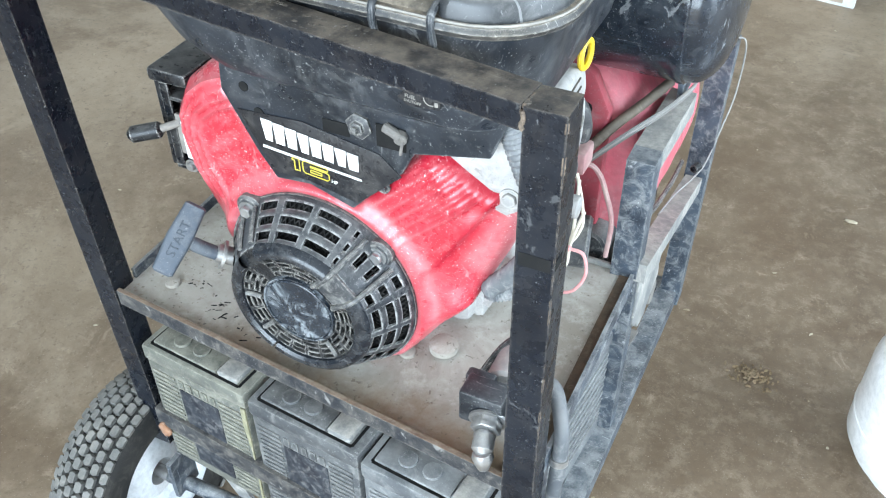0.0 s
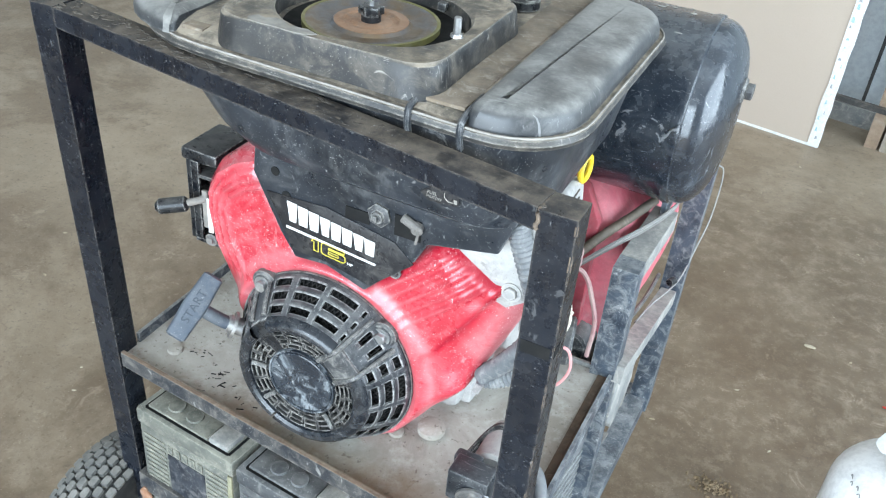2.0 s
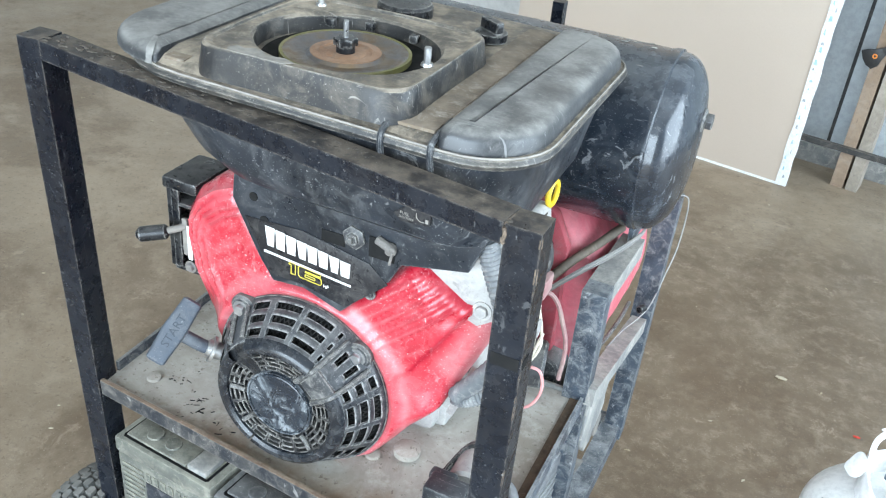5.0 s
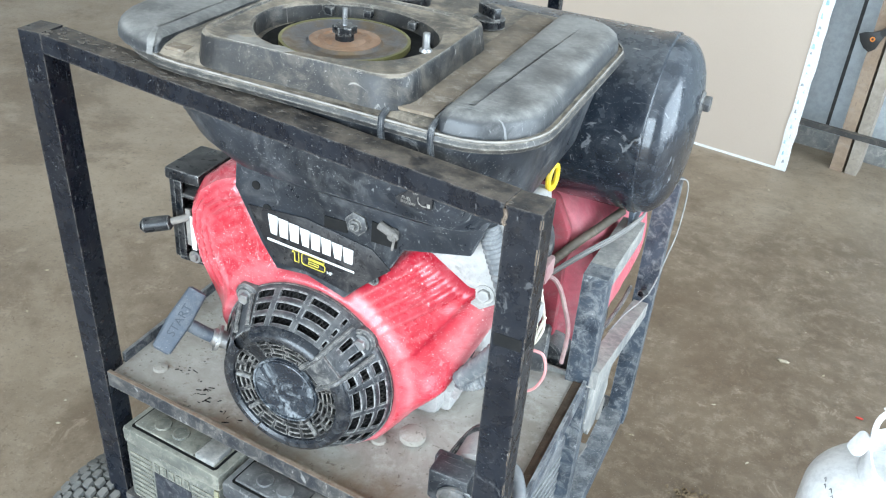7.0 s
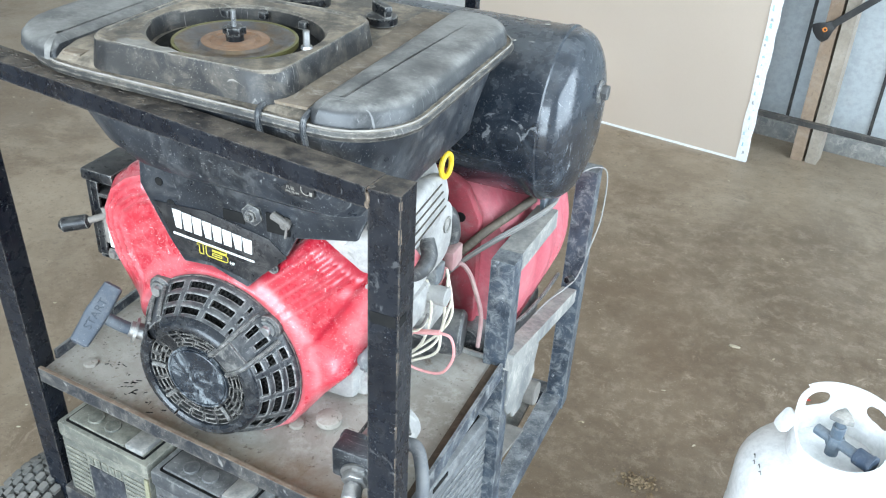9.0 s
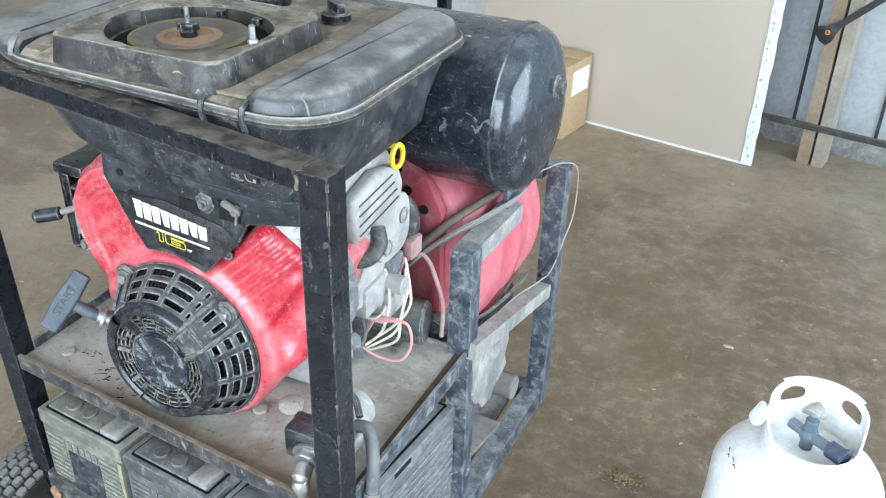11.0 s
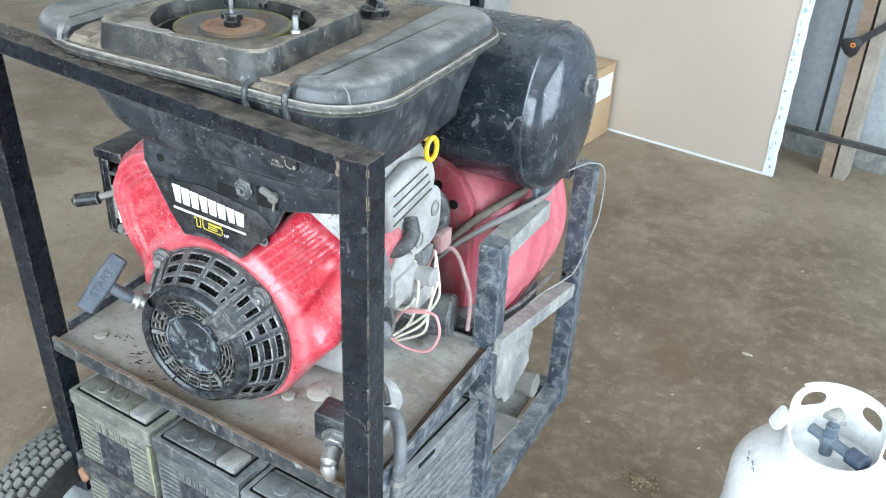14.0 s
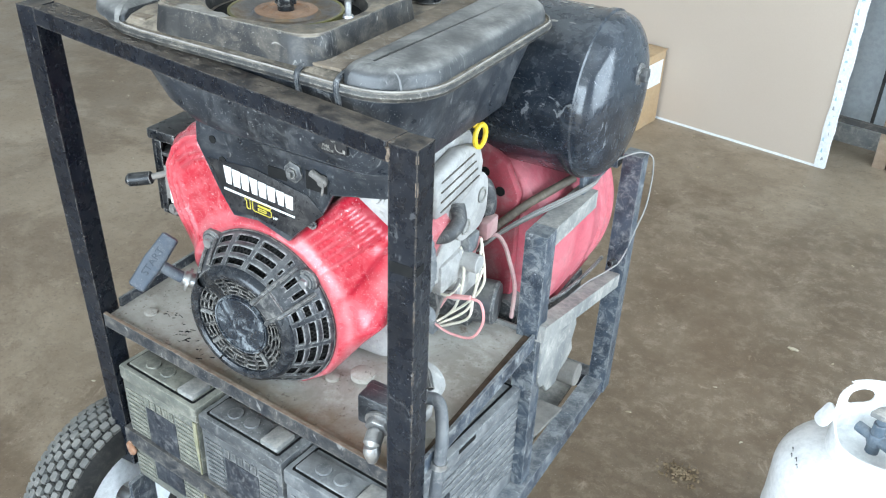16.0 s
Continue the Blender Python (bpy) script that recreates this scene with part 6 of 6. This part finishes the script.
# ---- loose wiring by the engine ----
wires = thing("wiring_harness", (-0.10, 0.28, 0.62), "loose cream and pink wires hanging beside the engine", "wiring")
WIRES = [
    (WIRE_WHITE, 0.0022, [(-0.092, 0.285, 0.795), (-0.077, 0.270, 0.761), (-0.089, 0.270, 0.699), (-0.121, 0.268, 0.660)]),
    (WIRE_WHITE, 0.0021, [(-0.070, 0.310, 0.795), (-0.065, 0.290, 0.768), (-0.067, 0.290, 0.723), (-0.081, 0.288, 0.684), (-0.121, 0.270, 0.655)]),
    (WIRE_WHITE, 0.0021, [(-0.052, 0.280, 0.774), (-0.064, 0.280, 0.725), (-0.069, 0.278, 0.684), (-0.099, 0.276, 0.661), (-0.121, 0.270, 0.652)]),
    (WIRE_WHITE, 0.0021, [(-0.075, 0.315, 0.800), (-0.060, 0.300, 0.765), (-0.058, 0.296, 0.735), (-0.075, 0.285, 0.705), (-0.115, 0.265, 0.668)]),
    (WIRE_PINK, 0.0021, [(-0.117, 0.262, 0.664), (-0.089, 0.260, 0.658), (-0.054, 0.260, 0.664), (-0.037, 0.260, 0.697), (-0.042, 0.260, 0.728), (-0.060, 0.260, 0.732)]),
    (WIRE_PINK, 0.0030, [(-0.078, 0.318, 0.800), (-0.085, 0.300, 0.765), (-0.095, 0.285, 0.735), (-0.115, 0.270, 0.69)]),
    (WIRE_GREY, 0.0022, [(-0.120, 0.250, 0.785), (-0.112, 0.250, 0.752), (-0.100, 0.250, 0.738), (-0.083, 0.250, 0.742), (-0.074, 0.252, 0.764)]),
    (WIRE_WHITE, 0.0020, [(-0.118, 0.252, 0.772), (-0.108, 0.250, 0.736), (-0.090, 0.250, 0.732), (-0.075, 0.256, 0.752)]),
    (WIRE_GREY, 0.0022, [(-0.108, 0.285, 0.790), (-0.100, 0.268, 0.745), (-0.110, 0.262, 0.70), (-0.120, 0.264, 0.665)]),
    (WIRE_GREY, 0.0020, [(-0.116, 0.280, 0.785), (-0.118, 0.262, 0.735), (-0.112, 0.262, 0.690), (-0.122, 0.266, 0.665)]),
]
for mat, r, pts in WIRES:
    part("wire", pipe(pts, r, 7, 8), mat, wires, {WIRE_WHITE: "cream wire", WIRE_PINK: "pink wire", WIRE_GREY: "grey wire"}[mat])
part("crimp", rod((-0.097, 0.258, 0.7235), (-0.058, 0.260, 0.7325), 0.0038, 10), WIRE_PINK, wires, "pink crimp sleeve")
part("connector", box((-0.132, 0.256, 0.646), (-0.116, 0.274, 0.668), 0.002), HOSE, wires, "dusty grey plug")
part("connector", box((-0.106, 0.285, 0.782), (-0.078, 0.318, 0.812), 0.004), HOSE, wires, "dusty grey plug")
part("wire", pipe([(-0.100, 0.345, 0.772), (-0.088, 0.355, 0.776), (-0.073, 0.362, 0.783), (-0.060, 0.365, 0.770), (-0.050, 0.366, 0.745), (-0.038, 0.368, 0.70), (-0.040, 0.37, 0.64)], 0.0034, 8, 10), DARK_PINK, wires, "faded pink cable")
part("hose", pipe([(-0.115, 0.375, 0.738), (-0.094, 0.400, 0.769), (-0.066, 0.440, 0.797), (-0.040, 0.480, 0.815), (-0.022, 0.530, 0.822)], 0.0068, 12, 8), BROWN_TUBE, wires, "brown rubber hose")
for k in range(3):
    part("wire", pipe([(-0.105, 0.365 + 0.004 * k, 0.742), (-0.082, 0.395, 0.764 + 0.003 * k), (-0.050, 0.432, 0.785 + 0.004 * k), (-0.018, 0.480, 0.800 + 0.004 * k), (0.004, 0.545, 0.806 + 0.003 * k), (0.006, 0.580, 0.812)], 0.0016, 6, 8), WIRE_LIGHT if k == 1 else WIRE_GREY, wires, "grey cable")
part("wire", pipe([(0.006, 0.60, 0.822), (0.012, 0.66, 0.815), (0.028, 0.72, 0.806), (0.040, 0.765, 0.775), (0.040, 0.770, 0.69), (0.033, 0.745, 0.640), (0.024, 0.715, 0.590), (0.014, 0.67, 0.585), (0.0, 0.61, 0.59), (-0.01, 0.55, 0.59)], 0.0014, 6, 10), WIRE_LIGHT, wires, "grey cable looped round the rear upright")
part("wire", pipe([(-0.012, 0.71, 0.585), (-0.012, 0.63, 0.592), (-0.02, 0.53, 0.60), (-0.035, 0.45, 0.61)], 0.0035, 6, 8), GREYBLACK, wires, "black cable along the rail")
part("connector", rod((0.016, 0.705, 0.586), (0.010, 0.690, 0.588), 0.007, 12), BLACK, wires, "black cable clip")


# ---- generator end behind the engine ----
gen = thing("generator", (-0.22, 0.60, 0.292), "faded red round generator housing behind the engine", "generator")
GX, GZ = -0.220, 0.690
drum = part("drum", lathe([(0, 0.457), (0.165, 0.457), (0.195, 0.470), (0.206, 0.50), (0.209, 0.54), (0.209, 0.60), (0.2115, 0.606), (0.2115, 0.632), (0.208, 0.638), (0.208, 0.668), (0.213, 0.672), (0.213, 0.684), (0.208, 0.688), (0.208, 0.700), (0.213, 0.704), (0.213, 0.716), (0.17, 0.722), (0, 0.722)], (GX, 0, GZ), (0, 1, 0), 72), PINK, gen, "faded pink-red pressed drum")
part("adapter_plate", prism([(-0.39, 0.60), (-0.34, 0.545), (-0.13, 0.545), (-0.075, 0.60), (-0.075, 0.815), (-0.098, 0.862), (-0.140, 0.890), (-0.33, 0.890), (-0.39, 0.83)], 0.436, 0.456, "y", 0.004), DARK_RED, gen, "dusty dark red adapter plate")
for x, z in ((-0.105, 0.815), (-0.133, 0.842), (-0.150, 0.875)):
    part("bolt_hole", lathe([(0, 0), (0.008, 0), (0.008, 0.003), (0, 0.003)], (x, 0.4345, z), (0, 1, 0), 14), DARK, gen)
# dark red strip that paints in the shade low on the drum
part("lower_band", prism([(0.47, 0.585), (0.69, 0.585), (0.69, 0.60), (0.47, 0.60)], -0.036, -0.032, "x", 0.001), DARK_RED, gen, "dark red strip painting the shade low on the drum")
# the third box is added filler, standing for dark clutter beneath the drum
part("mount", join(box((-0.36, 0.47, 0.296), (-0.10, 0.70, 0.50), 0.008), box((-0.13, 0.42, 0.50), (-0.05, 0.56, 0.60), 0.01), box((-0.19, 0.47, 0.47), (-0.040, 0.705, 0.560), 0.012), rod((-0.075, 0.41, 0.610), (-0.075, 0.50, 0.600), 0.026, 18, 0.004)), GREYBLACK, gen, "dusty dark mounting block with added filler for the clutter under the drum")


# ---- air receiver ----
air = thing("air_receiver", (-0.23, 0.545, 0.82), "scratched black steel air tank lying across the rear of the cart", "air tank")
CR, CY, CZ = 0.127, AIR_Y, AIR_Z
prof = [(0, -0.46), (0.05, -0.457), (0.10, -0.440), (0.122, -0.415), (CR, -0.385)]
prof += [(CR, -0.30), (CR, -0.15), (CR, -0.012), (CR + 0.0022, -0.006), (CR + 0.0022, 0.002), (CR - 0.001, 0.004)]
for k in range(1, 12):
    a = radians(90 * k / 11)
    prof.append(((CR - 0.001) * math.cos(a) ** 0.62 if k < 11 else 0.0, 0.006 + 0.046 * math.sin(a)))
part("shell", lathe(prof, (0, CY, CZ), (1, 0, 0), 80), CYL, air, angle=50)
part("plug", join(rod((0.040, CY + 0.012, CZ + 0.040), (0.054, CY + 0.012, CZ + 0.040), 0.017, 24, 0.002), bevel(lathe([(0, 0), (0.012, 0), (0.012, 0.012), (0, 0.012)], (0.052, CY + 0.012, CZ + 0.040), (1, 0, 0), 6), 0.001, 1)), GREYBLACK, air, "dusty threaded plug")
part("foot", prism([(CY - 0.02, CZ - CR + 0.01), (CY + 0.07, CZ - CR + 0.012), (CY + 0.10, 0.793), (CY - 0.01, 0.793)], -0.012, -0.004, "x", 0.001), FRAME_BLUE, air, "welded strap foot")
part("foot", prism([(CY - 0.05, CZ - CR + 0.01), (CY + 0.05, CZ - CR + 0.01), (CY + 0.07, 0.792), (CY - 0.07, 0.792)], -0.40, -0.392, "x", 0.001), FRAME_BLUE, air, "welded strap foot")
rng = random.Random(11)
for k in range(16):
    a = radians(rng.uniform(60, 130))
    x = rng.uniform(-0.16, -0.01)
    bm = lathe([(0, 0.0006), (0.003, 0.0004), (0.0045, 0), (0, -0.0005)], (0, 0, 0), (0, 0, 1), 7)
    bm.transform(Matrix.Translation((x, CY - (CR + 0.0003) * math.cos(a), CZ + (CR + 0.0003) * math.sin(a))) @ Matrix.Rotation(a - math.pi / 2, 4, "X").inverted() @ Matrix.Diagonal((rng.uniform(0.5, 1.6), rng.uniform(0.3, 1.2), 1, 1)))
    part("paint_chip", bm, DUSTY_STEEL, air, "pale paint chip")


# ---- drain cock and hose at the front corner ----
tap = thing("drain_valve", (-0.06, 0.06, 0.611), "dusty drain valve with a grey hose on the deck corner", "valve")
part("clamp", join(box((-0.100, 0.030, 0.655), (-0.050, 0.062, 0.700), 0.004), box((-0.105, 0.058, 0.618), (-0.072, 0.074, 0.695), 0.004)), TANK, tap, "black clamp block")
part("barrel", join(rod((-0.062, 0.078, 0.664), (-0.062, 0.148, 0.664), 0.030, 24, 0.004), box((-0.08, 0.09, 0.611), (-0.045, 0.135, 0.64), 0.003)), ALU, tap, "pale dusty round housing")
part("nut", join(bevel(lathe([(0, 0), (0.017, 0), (0.017, 0.014), (0, 0.014)], (-0.066, 0.033, 0.668), (0.2, -1, -0.25), 6), 0.001, 1), lathe([(0, 0), (0.021, 0), (0.021, 0.003), (0, 0.003)], (-0.066, 0.034, 0.668), (0.2, -1, -0.25), 24)), STEEL, tap, "zinc hex nut and washer")
part("wing_handle", join(rod((-0.064, 0.022, 0.664), (-0.059, 0.000, 0.652), 0.012, 16, 0.005), lathe([(0, 0), (0.010, 0.002), (0.0118, 0.010), (0.0085, 0.020), (0.006, 0.026), (0, 0.028)], (-0.059, 0.002, 0.657), (0.12, -0.12, -1), 16)), STEEL, tap, "pale metal wing handle")
part("hose", pipe([(-0.040, 0.100, 0.672), (-0.018, 0.098, 0.676), (-0.004, 0.085, 0.660), (0.008, 0.064, 0.630), (0.009, 0.050, 0.560), (0.006, 0.046, 0.44)], 0.0088, 14, 8), HOSE_DARK, tap, "dusty dark grey hose")
part("clip", lathe([(0.0090, 0), (0.0108, 0), (0.0108, 0.009), (0.0090, 0.009), (0.0090, 0)], (0.0085, 0.058, 0.605), (0, 0.15, 1), 24), STEEL, tap, "hose clip")
part("cable", pipe([(-0.110, 0.090, 0.628), (-0.100, 0.115, 0.655), (-0.078, 0.130, 0.690), (-0.05, 0.12, 0.70), (-0.03, 0.10, 0.69)], 0.005, 8, 8), BLACK, tap, "black cable")


# ---- crumbs on the floor ----
rng = random.Random(21)
bits = []
for k in range(260):
    x, y = rng.uniform(-3.2, 1.2), rng.uniform(-0.4, 2.8)
    s = rng.uniform(0.0015, 0.005)
    bm = bmesh.new()
    bmesh.ops.create_icosphere(bm, subdivisions=1, radius=s)
    for v in bm.verts:
        v.co *= rng.uniform(0.6, 1.2)
    bm.transform(Matrix.Translation((x, y, s * 0.3)) @ Matrix.Rotation(rng.uniform(0, 6), 4, "Z") @ Matrix.Diagonal((rng.uniform(0.6, 2.2), 0.8, 0.45, 1)))
    bits.append(bm)
single("floor_crumbs", join(*bits), DEBRIS, (0, 0, 0), "small pale chips and grit scattered on the concrete", "debris", kind="stuff", smooth=False)
pile = []
for k in range(220):
    a, d = rng.uniform(0, 6.28), abs(rng.gauss(0, 0.022))
    s = rng.uniform(0.001, 0.0045)
    bm = bmesh.new()
    bmesh.ops.create_icosphere(bm, subdivisions=1, radius=s)
    for v in bm.verts:
        v.co *= rng.uniform(0.6, 1.2)
    bm.transform(Matrix.Translation((0.190 + d * 1.3 * math.cos(a), 0.872 + d * math.sin(a), s * 0.35 + max(0, 0.006 - d * 0.2))))
    pile.append(bm)
single("dirt_pile", join(*pile), DIRT, (0.195, 0.883, 0), "small brown heap of dirt on the concrete", "debris", kind="stuff", smooth=False)
for x, y, s, mat, lab in ((0.317, 1.486, 0.010, DEBRIS, "pale wood chip lying on the concrete"), (0.516, 1.342, 0.006, RED_PLASTIC, "small red crumb lying on the concrete")):
    bm = bmesh.new()
    bmesh.ops.create_icosphere(bm, subdivisions=1, radius=s)
    bm.transform(Matrix.Translation((x, y, s * 0.35)) @ Matrix.Diagonal((1.8, 0.7, 0.4, 1)))
    single("floor_chip", bm, mat, (x, y, 0), lab, "debris", smooth=False)
